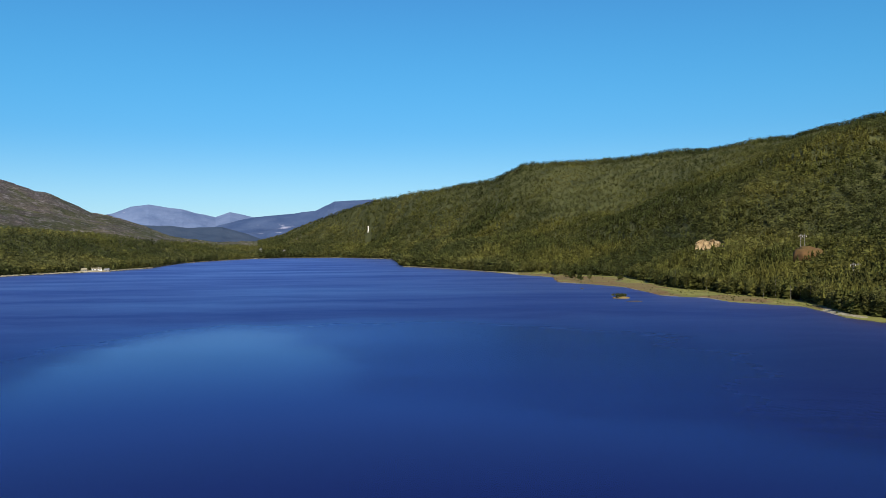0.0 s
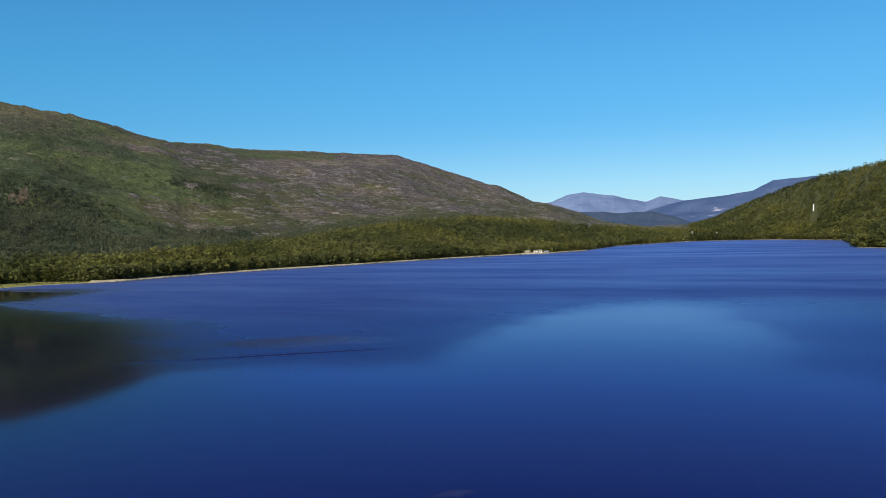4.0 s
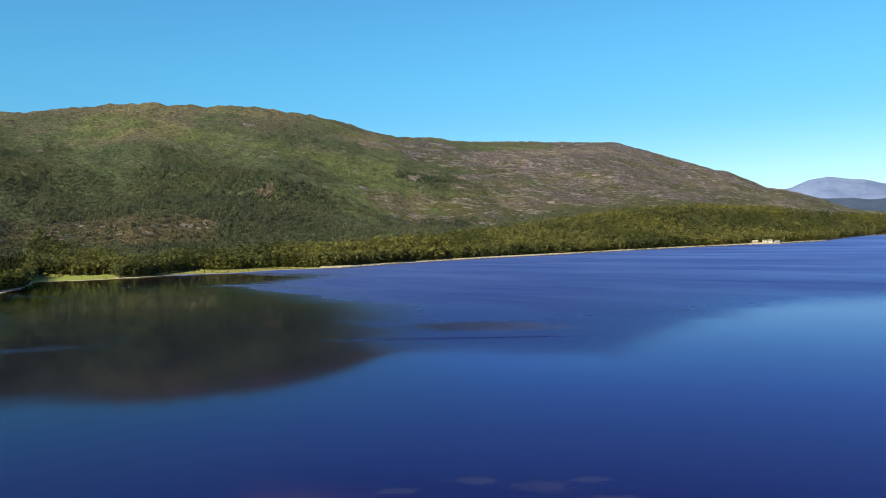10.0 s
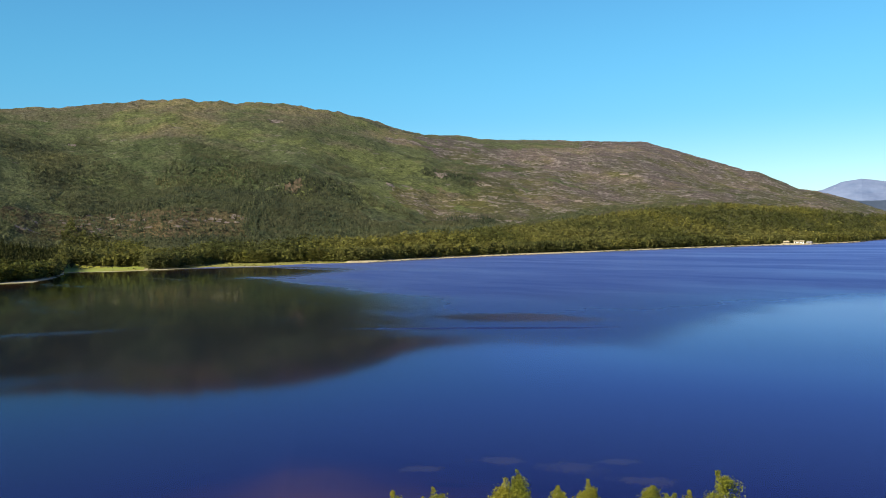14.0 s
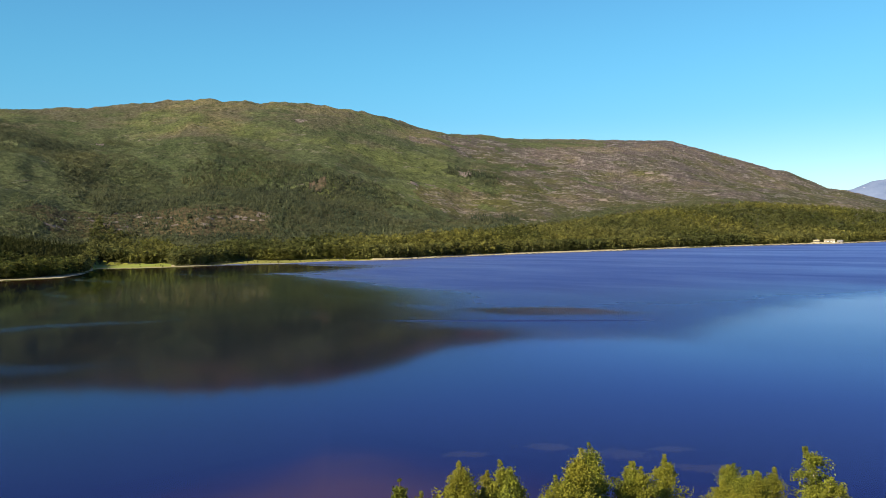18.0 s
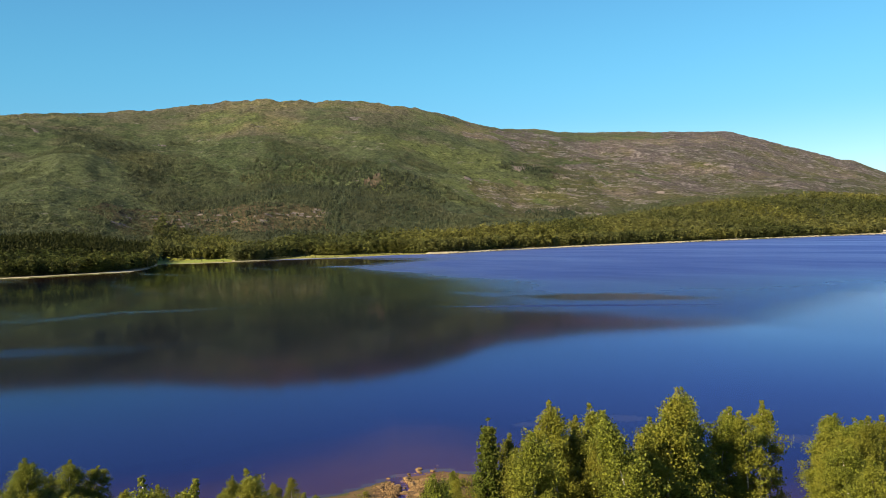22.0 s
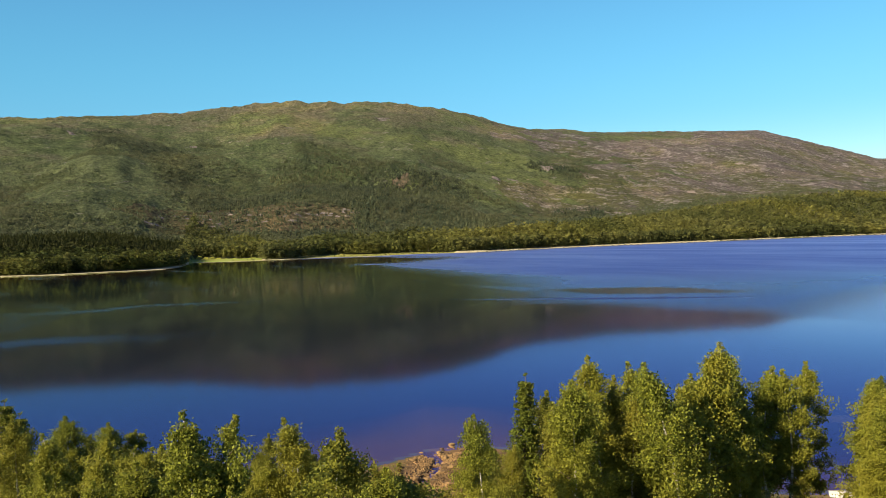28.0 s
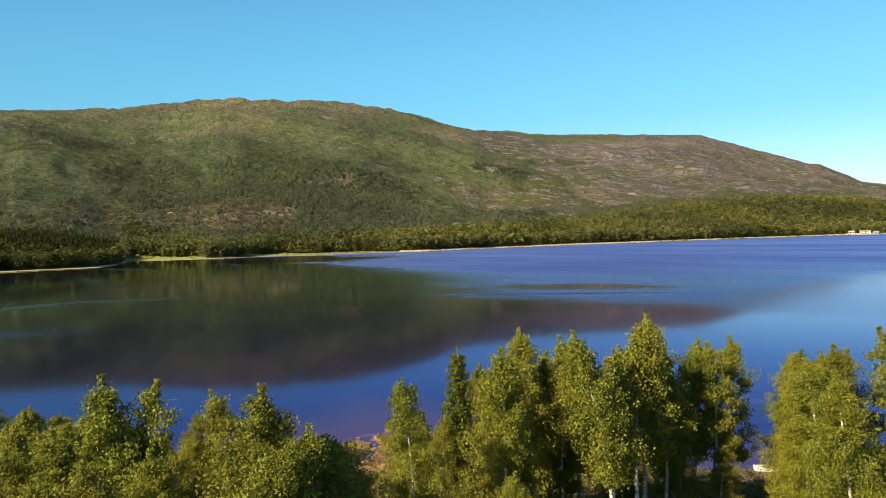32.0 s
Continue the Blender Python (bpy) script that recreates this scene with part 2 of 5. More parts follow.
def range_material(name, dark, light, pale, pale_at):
    """A far range: bare slopes in drifts, with level bands of paler rock and old snow; haze is part of its colour."""
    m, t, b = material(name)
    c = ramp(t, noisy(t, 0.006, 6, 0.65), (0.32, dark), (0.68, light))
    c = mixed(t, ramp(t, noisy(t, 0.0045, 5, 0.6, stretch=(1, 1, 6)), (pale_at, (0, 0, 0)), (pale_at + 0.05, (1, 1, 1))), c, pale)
    t.links.new(c, b.inputs["Base Color"])
    b.inputs["Roughness"].default_value = 0.95
    b.inputs["Specular IOR Level"].default_value = 0.05
    bumped(t, b, noisy(t, 0.02, 6, 0.7), 0.5, 14.0)
    return m


# the blue of the hazy distance is painted into each range
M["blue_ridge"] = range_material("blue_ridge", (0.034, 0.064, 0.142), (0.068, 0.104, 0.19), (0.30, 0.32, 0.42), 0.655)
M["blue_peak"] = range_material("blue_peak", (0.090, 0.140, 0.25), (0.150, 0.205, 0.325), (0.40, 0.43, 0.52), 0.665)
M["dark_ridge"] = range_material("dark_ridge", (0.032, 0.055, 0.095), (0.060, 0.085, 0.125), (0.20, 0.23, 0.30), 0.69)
M["rock"] = grained("rock", (0.070, 0.062, 0.056), (0.185, 0.162, 0.148), 0.5, 0.95, 0, 0.8, 1.0, (0.21, 0.175, 0.15))
M["rusty_rock"] = grained("rusty_rock", (0.060, 0.050, 0.032), (0.125, 0.092, 0.060), 0.25, 0.95, 0, 0.8, 1.0)
M["weed"] = grained("water_weed", (0.005, 0.008, 0.003), (0.016, 0.016, 0.007), 1.2, 0.9)
M["sand"] = grained("sand", (0.06, 0.036, 0.016), (0.16, 0.092, 0.040), 0.6, 0.95, 0, 0.5, 0.1)
M["cut_sand"] = grained("cut_sand", (0.50, 0.36, 0.19), (0.76, 0.61, 0.38), 0.35, 0.95, 0, 0.6, 0.6)
M["marsh"] = grained("marsh", (0.110, 0.088, 0.030), (0.21, 0.170, 0.056), 0.35, 0.95, 0, 0.5, 0.15, (0.150, 0.080, 0.034))
M["sedge"] = grained("sedge", (0.14, 0.150, 0.030), (0.25, 0.24, 0.060), 0.3, 0.95, 0, 0.5, 0.12)
M["meadow"] = grained("meadow", (0.125, 0.180, 0.026), (0.19, 0.25, 0.045), 0.08, 0.95, 0, 0.3, 0.1, (0.19, 0.17, 0.035))
M["strand"] = grained("strand", (0.24, 0.215, 0.13), (0.42, 0.39, 0.27), 0.5, 0.95, 0, 0.5, 0.1)
M["bank"] = grained("bank", (0.034, 0.034, 0.012), (0.115, 0.085, 0.030), 0.5, 0.95, 0, 0.7, 0.2, (0.12, 0.066, 0.024))
M["pebble"] = grained("pebble", (0.045, 0.030, 0.016), (0.27, 0.170, 0.076), 2.2, 0.9, 0, 0.5, 0.03)


def bed_material():
    """Lake bed: rusty sand in the shallows, below it deep water's dimming painted in."""
    m, t, b = material("lake_bed")
    g = t.nodes.new("ShaderNodeNewGeometry")
    s = t.nodes.new("ShaderNodeSeparateXYZ")
    t.links.new(g.outputs["Position"], s.inputs[0])
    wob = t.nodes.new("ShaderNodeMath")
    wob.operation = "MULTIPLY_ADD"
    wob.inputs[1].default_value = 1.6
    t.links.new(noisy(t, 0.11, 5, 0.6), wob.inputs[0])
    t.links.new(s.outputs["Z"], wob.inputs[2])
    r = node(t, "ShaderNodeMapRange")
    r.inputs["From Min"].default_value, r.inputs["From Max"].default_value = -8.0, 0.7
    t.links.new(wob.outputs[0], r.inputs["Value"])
    # light lost and scattered blue in deeper water, painted by depth
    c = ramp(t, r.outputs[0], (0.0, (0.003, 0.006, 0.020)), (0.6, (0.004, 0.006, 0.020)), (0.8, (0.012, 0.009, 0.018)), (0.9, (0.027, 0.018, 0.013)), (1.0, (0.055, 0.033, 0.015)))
    t.links.new(c, b.inputs["Base Color"])
    b.inputs["Roughness"].default_value = 1.0
    b.inputs["Specular IOR Level"].default_value = 0.0
    return m


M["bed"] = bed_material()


def water_material():
    """Clear water over a dark bed: mirror-calm in the lee, ruffled by light airs further out."""
    m, t, b = material("lake_water")
    t.nodes.remove(b)
    fres = node(t, "ShaderNodeFresnel", IOR=1.42)
    gloss = node(t, "ShaderNodeBsdfGlossy")
    clear = node(t, "ShaderNodeBsdfTransparent")
    clear.inputs["Color"].default_value = (0.72, 0.66, 0.85, 1)
    mx = node(t, "ShaderNodeMixShader")

    # the airs have ragged edges: places are shifted about before they are looked up
    g = t.nodes.new("ShaderNodeNewGeometry")
    drift = node(t, "ShaderNodeTexNoise", Scale=0.018, Detail=4.0, Roughness=0.55)
    t.links.new(g.outputs["Position"], drift.inputs["Vector"])
    centred = t.nodes.new("ShaderNodeVectorMath")
    centred.operation = "SUBTRACT"
    centred.inputs[1].default_value = (0.5, 0.5, 0.5)
    t.links.new(drift.outputs["Color"], centred.inputs[0])
    shifted = t.nodes.new("ShaderNodeVectorMath")
    shifted.operation = "MULTIPLY_ADD"
    shifted.inputs[1].default_value = (42, 42, 0)
    t.links.new(centred.outputs[0], shifted.inputs[0])
    t.links.new(g.outputs["Position"], shifted.inputs[2])

    def patch(x, y, along, across, turn, soft, at=None):
        """1 within an oval on the water, 0 outside it."""
        k = t.nodes.new("ShaderNodeMapping")
        k.vector_type = "TEXTURE"
        k.inputs["Location"].default_value = (x, y, 0)
        k.inputs["Rotation"].default_value = (0, 0, radians(turn))
        k.inputs["Scale"].default_value = (along, across, 1)
        t.links.new(at or shifted.outputs[0], k.inputs["Vector"])
        d = t.nodes.new("ShaderNodeVectorMath")
        d.operation = "LENGTH"
        t.links.new(k.outputs[0], d.inputs[0])
        e = node(t, "ShaderNodeMapRange")
        e.interpolation_type = "SMOOTHSTEP"
        e.inputs["From Min"].default_value, e.inputs["From Max"].default_value = 1 + soft, 1 - soft
        t.links.new(d.outputs["Value"], e.inputs["Value"])
        return e.outputs[0]

    def joined(op, a, b):
        n = t.nodes.new("ShaderNodeMath")
        n.operation = op
        n.use_clamp = True
        for value, slot in ((a, 0), (b, 1)):
            if isinstance(value, (int, float)):
                n.inputs[slot].default_value = value
            else:
                t.links.new(value, n.inputs[slot])
        return n.outputs[0]

    def streaks(scale, detail, turn, thin):
        k = t.nodes.new("ShaderNodeMapping")
        k.inputs["Rotation"].default_value = (0, 0, radians(turn))
        k.inputs["Scale"].default_value = (0.5, thin, 1)
        t.links.new(shifted.outputs[0], k.inputs["Vector"])
        return noisy(t, scale, detail, 0.6, k.outputs[0])

    # the lee of the mountain, the wide calm off the near bank, and a calm oval out in the airs
    calm = joined("MAXIMUM", patch(-327, 50, 320, 128, 170, 0.26), joined("MULTIPLY", patch(-455, 150, 120, 85, 60, 0.3), 0.95))
    calm = joined("SUBTRACT", calm, joined("MULTIPLY", ramp(t, streaks(0.012, 5, -12, 3.0), (0.54, (0, 0, 0)), (0.68, (1, 1, 1))), 0.4))
    calm = joined("MAXIMUM", calm, patch(-42, 10, 128, 128, 0, 0.2))
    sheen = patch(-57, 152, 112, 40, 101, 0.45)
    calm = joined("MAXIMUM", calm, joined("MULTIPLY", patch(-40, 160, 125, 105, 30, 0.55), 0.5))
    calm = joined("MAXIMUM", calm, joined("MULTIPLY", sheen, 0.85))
    calm = joined("MAXIMUM", calm, joined("MULTIPLY", patch(-131, 140, 27, 12, 32, 0.5), 0.85))
    ruffle = joined("SUBTRACT", 1.0, calm)
    # faint airs across the lee
    ruffle = joined("MAXIMUM", ruffle, joined("MULTIPLY", patch(-190, 34, 32, 4.0, 76, 0.85), 0.40))
    ruffle = joined("MAXIMUM", ruffle, joined("MULTIPLY", patch(-132, 8, 22, 7, 76, 0.8), 0.36))
    # a sharp cat's-paw along the edge of the calm
    paw = patch(-121, 118, 30, 1.8, 43, 0.5, g.outputs["Position"])
    ruffle = joined("MAXIMUM", ruffle, paw)
    gusts = streaks(0.009, 6, -35, 2.0)
    ruffle = joined("MULTIPLY", ruffle, ramp(t, gusts, (0.34, (0.72, 0.72, 0.72)), (0.60, (1, 1, 1))))
    rough = node(t, "ShaderNodeMapRange")
    rough.inputs["To Min"].default_value, rough.inputs["To Max"].default_value = 0.055, 0.44
    t.links.new(ruffle, rough.inputs["Value"])
    t.links.new(rough.outputs[0], gloss.inputs["Roughness"])
    wave = noisy(t, 0.9, 4, 0.65, stretch=(1.0, 0.6, 1.0))
    b = node(t, "ShaderNodeBump", Distance=0.05)
    st = node(t, "ShaderNodeMapRange")
    st.inputs["To Min"].default_value, st.inputs["To Max"].default_value = 0.035, 0.5
    t.links.new(ruffle, st.inputs["Value"])
    t.links.new(st.outputs[0], b.inputs["Strength"])
    t.links.new(wave, b.inputs["Height"])
    for n in (fres, gloss):
        t.links.new(b.outputs[0], n.inputs["Normal"])
    # sky's reflection painted as gloss tint: bluest looking steeply down, colourless at a glance
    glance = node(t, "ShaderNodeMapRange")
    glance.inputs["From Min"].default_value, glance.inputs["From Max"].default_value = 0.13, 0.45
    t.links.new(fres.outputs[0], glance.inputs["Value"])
    calm_tint = ramp(t, fres.outputs[0], (0.13, (0.78, 0.37, 0.95)), (0.23, (0.68, 0.42, 0.90)), (0.33, (0.58, 0.45, 0.90)), (0.42, (0.56, 0.48, 0.89)), (0.52, (0.62, 0.56, 0.93)), (0.64, (0.95, 0.95, 1.0)))
    # the mountain's olive mirror image is painted into the tint over the lee
    calm_tint = mixed(t, patch(-345, 58, 262, 122, 172, 0.16), calm_tint, mixed(t, 1.0, calm_tint, (0.86, 1.0, 0.64), "MULTIPLY"))
    # painted sheen: a paler sky reflection on the open sheet off the bank
    calm_tint = mixed(t, joined("MULTIPLY", sheen, ramp(t, fres.outputs[0], (0.32, (0, 0, 0)), (0.52, (1, 1, 1)))), calm_tint, (0.80, 0.75, 1.0))
    # ruffled water's deeper sky reflection, painted as a darker blue tint with streaks
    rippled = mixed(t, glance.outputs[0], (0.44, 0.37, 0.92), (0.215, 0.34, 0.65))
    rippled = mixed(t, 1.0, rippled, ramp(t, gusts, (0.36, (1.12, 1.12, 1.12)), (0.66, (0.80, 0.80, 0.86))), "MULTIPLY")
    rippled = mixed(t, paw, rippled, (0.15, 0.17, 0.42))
    t.links.new(mixed(t, ruffle, calm_tint, rippled), gloss.inputs["Color"])
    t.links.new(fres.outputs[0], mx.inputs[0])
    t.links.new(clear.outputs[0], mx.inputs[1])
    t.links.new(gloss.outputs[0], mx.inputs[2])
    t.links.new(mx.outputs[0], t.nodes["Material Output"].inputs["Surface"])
    return m


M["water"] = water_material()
M["white"] = grained("white_paint", (0.62, 0.61, 0.58), (0.80, 0.80, 0.78), 2.0, 0.6)
M["grey_wood"] = grained("grey_wood", (0.16, 0.15, 0.135), (0.34, 0.32, 0.29), 3.0, 0.85)
M["roof"] = grained("roof_sheet", (0.16, 0.17, 0.18), (0.30, 0.31, 0.32), 1.0, 0.6)
M["dark_glass"] = grained("dark_glass", (0.02, 0.025, 0.03), (0.05, 0.06, 0.07), 1.0, 0.15, 0, 0.02)
M["rubber"] = grained("rubber", (0.03, 0.03, 0.03), (0.07, 0.07, 0.07), 5.0, 0.8)


# ---- building blocks ----
def link_mesh(name, verts, faces, mats, parent=None, label="", smooth=False, index=None):
    me = bpy.data.meshes.new(name)
    me.from_pydata(verts.tolist() if hasattr(verts, "tolist") else verts, [], faces.tolist() if hasattr(faces, "tolist") else faces)
    for m in mats if isinstance(mats, (list, tuple)) else [mats]:
        me.materials.append(m)
    if index is not None:
        me.polygons.foreach_set("material_index", np.asarray(index, dtype=np.int32))
    if smooth:
        me.polygons.foreach_set("use_smooth", np.ones(len(me.polygons), dtype=bool))
    me.update()
    ob = new(name, me)
    if parent:
        ob.parent = parent
    if label:
        tagged(ob, label)
    return ob


def part(name, bm, mat, parent, label="", smooth=False):
    me = bpy.data.meshes.new(name)
    bm.to_mesh(me)
    bm.free()
    me.materials.append(mat)
    if smooth:
        for p in me.polygons:
            p.use_smooth = True
    ob = new(name, me)
    ob.parent = parent
    if label:
        tagged(ob, label)
    return ob


def thing(name, at, label, category, group="", turn=0.0):
    ob = new(name)
    ob.empty_display_size = 0.2
    ob.matrix_basis = pose(*at, 0, 0, turn)
    return tagged(ob, label, category, group)


def box(bm, size, at=(0, 0, 0), turn=(0, 0, 0), bevel=0.0):
    made = bmesh.ops.create_cube(bm, size=1.0, matrix=pose(*at, *turn) @ Matrix.Diagonal((*size, 1)))
    if bevel:
        edges = list({e for v in made["verts"] for e in v.link_edges})
        bmesh.ops.bevel(bm, geom=edges, offset=bevel, segments=1, affect="EDGES")
    return bm


def tube(bm, points, radii, sides=7):
    """A tapered, bending tube through the points."""
    rings = []
    for i, p in enumerate(points):
        p = Vector(p)
        along = (Vector(points[min(i + 1, len(points) - 1)]) - Vector(points[max(i - 1, 0)])).normalized()
        side = along.orthogonal().normalized()
        other = along.cross(side)
        rings.append([bm.verts.new(p + radii[i] * (math.cos(2 * math.pi * k / sides) * side + math.sin(2 * math.pi * k / sides) * other)) for k in range(sides)])
    for a, b in zip(rings, rings[1:]):
        # the rings may be turned against each other: start where they lie nearest
        s = min(range(sides), key=lambda k: (a[0].co - b[k].co).length)
        b[:] = b[s:] + b[:s]
        for k in range(sides):
            bm.faces.new((a[k], a[(k + 1) % sides], b[(k + 1) % sides], b[k]))
    bm.faces.new(rings[-1])
    bm.faces.new(rings[0][::-1])
    return bm


# ---- the lie of the land, by bearing (degrees left of +y) and distance from the near bank ----
def hashed(ix, iy, seed):
    v = np.sin(ix * 127.1 + iy * 311.7 + seed * 74.7) * 43758.5453
    return v - np.floor(v)


def value_noise(x, y, seed):
    ix, iy = np.floor(x), np.floor(y)
    fx, fy = x - ix, y - iy
    fx, fy = fx * fx * (3 - 2 * fx), fy * fy * (3 - 2 * fy)
    a, b = hashed(ix, iy, seed), hashed(ix + 1, iy, seed)
    c, d = hashed(ix, iy + 1, seed), hashed(ix + 1, iy + 1, seed)
    return (a + (b - a) * fx) * (1 - fy) + (c + (d - c) * fx) * fy - 0.5


def fbm(x, y, size, octaves=5, seed=0.0, gain=0.5):
    total, amp = 0.0, 1.0
    for k in range(octaves):
        total = total + amp * value_noise(x / size + 13.7 * k, y / size - 7.3 * k, seed + k)
        size, amp = size / 2.03, amp * gain
    return total


def listed(text):
    return np.array([[float(v) for v in pair.split(":")] for pair in text.split()]).T


FAR_SHORE = listed("-60:250 -32:275 -27.4:301 -24.7:346 -20:363 -18.5:385 -15.3:398 -12.6:474 -7.8:531 -7.5:606 -5.2:644 -1:773 3.6:905 4.3:1318 8.2:1517 "
                   "12.3:1575 14.3:1540 16.3:1430 19.1:1270 21.4:1020 23.9:935 27:900 30.5:850 38.5:735 47.5:654 55.5:578 60:578 63.5:556 67:570 70:545 "
                   "73:545 76:560 76.9:480 78.2:445 85.5:432 92:470 130:420")
FLAT = listed("-60:12 -28:14 -24:32 -20:48 -17:55 -14:110 -12:125 -8.5:130 -7.4:80 -5:40 -3:8 20:9 23:14 26:14 28:8 55:7 57:12 60:42 66:62 68:30 69:8 71:8 71.5:70 76.3:80 76.6:12 78:20 80:6 130:6")
NEAR_SHORE = listed("-180:70 -60:70 -20:60 10:50 31:48 36:46.5 43:48 50:51 57:55 60:54.5 62.5:52 64.5:50.5 70:48.5 75:48.5 84:52 100:60 130:80 180:70")
BROOK = listed("20:66 36:64 42:62.4 45:61.9 48:60.6 51:59.6 53:60.2 56:60.8 60:61")  # bearing by distance
# foothills: how far behind the shore they crest, and how high
HILL_AT = listed("-60:150 0:200 14:300 20:300 30:260 38:240 44:180 55:90 68:65 73:100 78:150 92:150 130:150")
HILL_UP = listed("-60:22 -20:24 -5:30 4:20 14:16 20:26 25:38 30:43 38:30 44:17 55:8 70:5 75:4 78:9 82:14 92:14 130:12")
RIDGE_AT = listed("-60:800 -30:900 -12:1100 -4:1200 2:1500 6:1800 10:2200 14:2700 20:2900 24:2700 30:2500 36:2300 45:2100 50:1950 55:1800 60:1700 130:1700")
SLOPE_RIGHT = listed("-60:.12 -32:.139 -29:.1398 -24.2:.122 -22:.1204 -18.7:.1113 -16.4:.1125 -14.8:.1073 -11.2:.1024 -8.8:.1037 -5.7:.1007 -3.4:.081 -.4:.0728 5.5:.0553 8.9:.0359 12.2:.0123 13.8:.0045 17:.004 20:.012")
SLOPE_LEFT = listed("21.8:.0253 24:.0375 25.1:.0412 27.6:.0628 28.2:.0640 30.6:.0785 32.2:.0885 33.7:.0978 35.3:.1070 38.6:.1093 43.1:.1147 45.7:.1132 49:.1237 51.1:.1232 53.2:.1318 55.3:.1462 "
                    "57.3:.1549 63.3:.1675 64.9:.1643 66:.1675 67.6:.164 68.4:.1685 72.6:.162 76:.1516 77.6:.1522 79:.1475 82.6:.144 88.3:.1355 130:.12")
SLOPE = np.concatenate([SLOPE_RIGHT, SLOPE_LEFT], axis=1)


def smoothed(table, half):
    """The table's values, averaged over a span of bearings."""
    at = np.arange(-60, 130.1, 0.5)
    fine = np.interp(np.arange(-75, 145.1, 0.25), table[0], table[1])
    k = int(half / 0.25)
    mean = np.convolve(fine, np.ones(2 * k + 1) / (2 * k + 1), "same")
    return np.stack([at, np.interp(at, np.arange(-75, 145.1, 0.25), mean)])


WOOD_LINE, INNER_FLAT, EVEN_SLOPE = smoothed(FAR_SHORE, 3.5), smoothed(FLAT, 3.5), smoothed(SLOPE, 4.0)


def read(table, az):
    return np.interp(az, table[0], table[1])


def wrapped(az):
    return (np.asarray(az, float) + 180.0) % 360.0 - 180.0


def land(az, r):
    """The ground's height, water at 0."""
    az = wrapped(az)
    a = np.radians(az)
    x, y = -np.sin(a) * r, np.cos(a) * r
    shore = read(FAR_SHORE, az) + 5.0 * fbm(x, y, 40.0, 3, 3.0) * np.minimum(1, r / 400)
    flat, near = read(FLAT, az), read(NEAR_SHORE, az) + 2.2 * fbm(x, y, 9.0, 3, 5.0)
    behind = (az < -60) | (az > 130)
    back = np.clip(1 - np.minimum(abs(az - 130), abs(az + 60)) / 25, 0, 1)
    # the lake's bed
    shelf = np.clip(1 - np.abs(az - 60) / 16, 0, 1)
    off = np.minimum(r - near, 0.75 * (shore - r)).clip(0, 45)
    deep = -(0.09 - 0.045 * shelf) * off - 0.0022 * off * off
    # the far side
    s = r - shore
    line = read(WOOD_LINE, az)
    w = r - line
    soft = np.clip(s / 70, 0, 1)
    inner = read(INNER_FLAT, az)
    hill_r, hill_z = inner + read(HILL_AT, az), read(HILL_UP, az)
    ridge_r = np.maximum(read(RIDGE_AT, az) - line, hill_r + 150)
    k = np.clip((w - inner) / (hill_r - inner), 0, 1) * soft
    up = 0.5 + hill_z * (k * k * (3 - 2 * k))
    m = np.clip((w - hill_r * 0.9) / (ridge_r - hill_r * 0.9), 0, 1) * soft
    even = np.where(az < 15, np.minimum(read(EVEN_SLOPE, az) - read(SLOPE, az), 0.003), read(EVEN_SLOPE, az) - read(SLOPE, az))
    lift = read(SLOPE, az) + even * np.where(az < 15, np.clip((12 - az) / 3, 0, 1), np.clip((az - 34) / 5, 0, 1)) * (1 - m ** 8)
    ridge_z = 26 + lift * (ridge_r + line) - np.where(az < 15, -1.0, 0)
    climb = np.where(az < 15, m ** 1.05, 0.55 * m + 0.45 * m * m * (3 - 2 * m))
    tall = np.clip(ridge_z / 200, 0.1, 1)
    swell = np.sin(np.pi * m) ** 0.8
    rough = np.where(az < 15, 150 * (1.05 - 0.97 * m), np.interp(az, [46, 54], [40, 58]) * (1.15 - 0.75 * m)) * fbm(x, y, 330.0, 7, 11.0, 0.46) * swell * tall
    # folds that run down the slopes, bending as they go
    fold = fbm(a * 1500 + 0.25 * r, r * 0.42, 210.0, 5, 21.0, 0.46)
    gully = -np.where(az < 15, 34 * (1.1 - 0.8 * m), np.interp(az, [46, 54], [28, 42]) * (1.1 - 0.7 * m)) * np.abs(fold) * swell * tall
    crest = np.where(az > 58, 6.5, np.where(az > 15, 4.5, 3.0)) * fbm(x, y, 31.0, 4, 31.0, 0.72) * m
    beyond = np.clip((w - ridge_r) / 900, 0, 1)
    stony = (az > 14) & (az < 57)
    far = np.where(s < flat, np.where(stony, 1.2, 0.48) * np.clip(s / np.where(stony, 4.0, np.maximum(flat, 1)), 0, 1) ** 0.6,
                   up + (ridge_z - up) * climb + rough + gully + crest - beyond * 160 + 0.8 * fbm(x, y, 30, 3, 8.0) * k)
    # the near bank
    n = near - r
    bank = 1.3 * np.clip(n / 14, 0, 1) + 2.2 * np.clip((n - 14) / 40, 0, 1) + 0.25 * fbm(x, y, 5.0, 4, 41.0) * np.clip(n / 4, 0, 1)
    beach = np.clip(1.6 - np.abs(az - 58.6 - 0.22 * (55 - r)) / 2.0, 0, 1) * (r > 36)
    bank = bank * (1 - 0.6 * beach)
    brook = np.clip(1.5 - np.abs(az - read(BROOK, r) - 0.5 * fbm(x, y, 2.5, 2, 44.0)) / 0.45, 0, 1) * np.clip((r - 40) / 6, 0, 1)
    bank = bank + (-0.14 - bank) * brook
    z = np.where(r < near, bank, np.where(s > 0, far, deep))
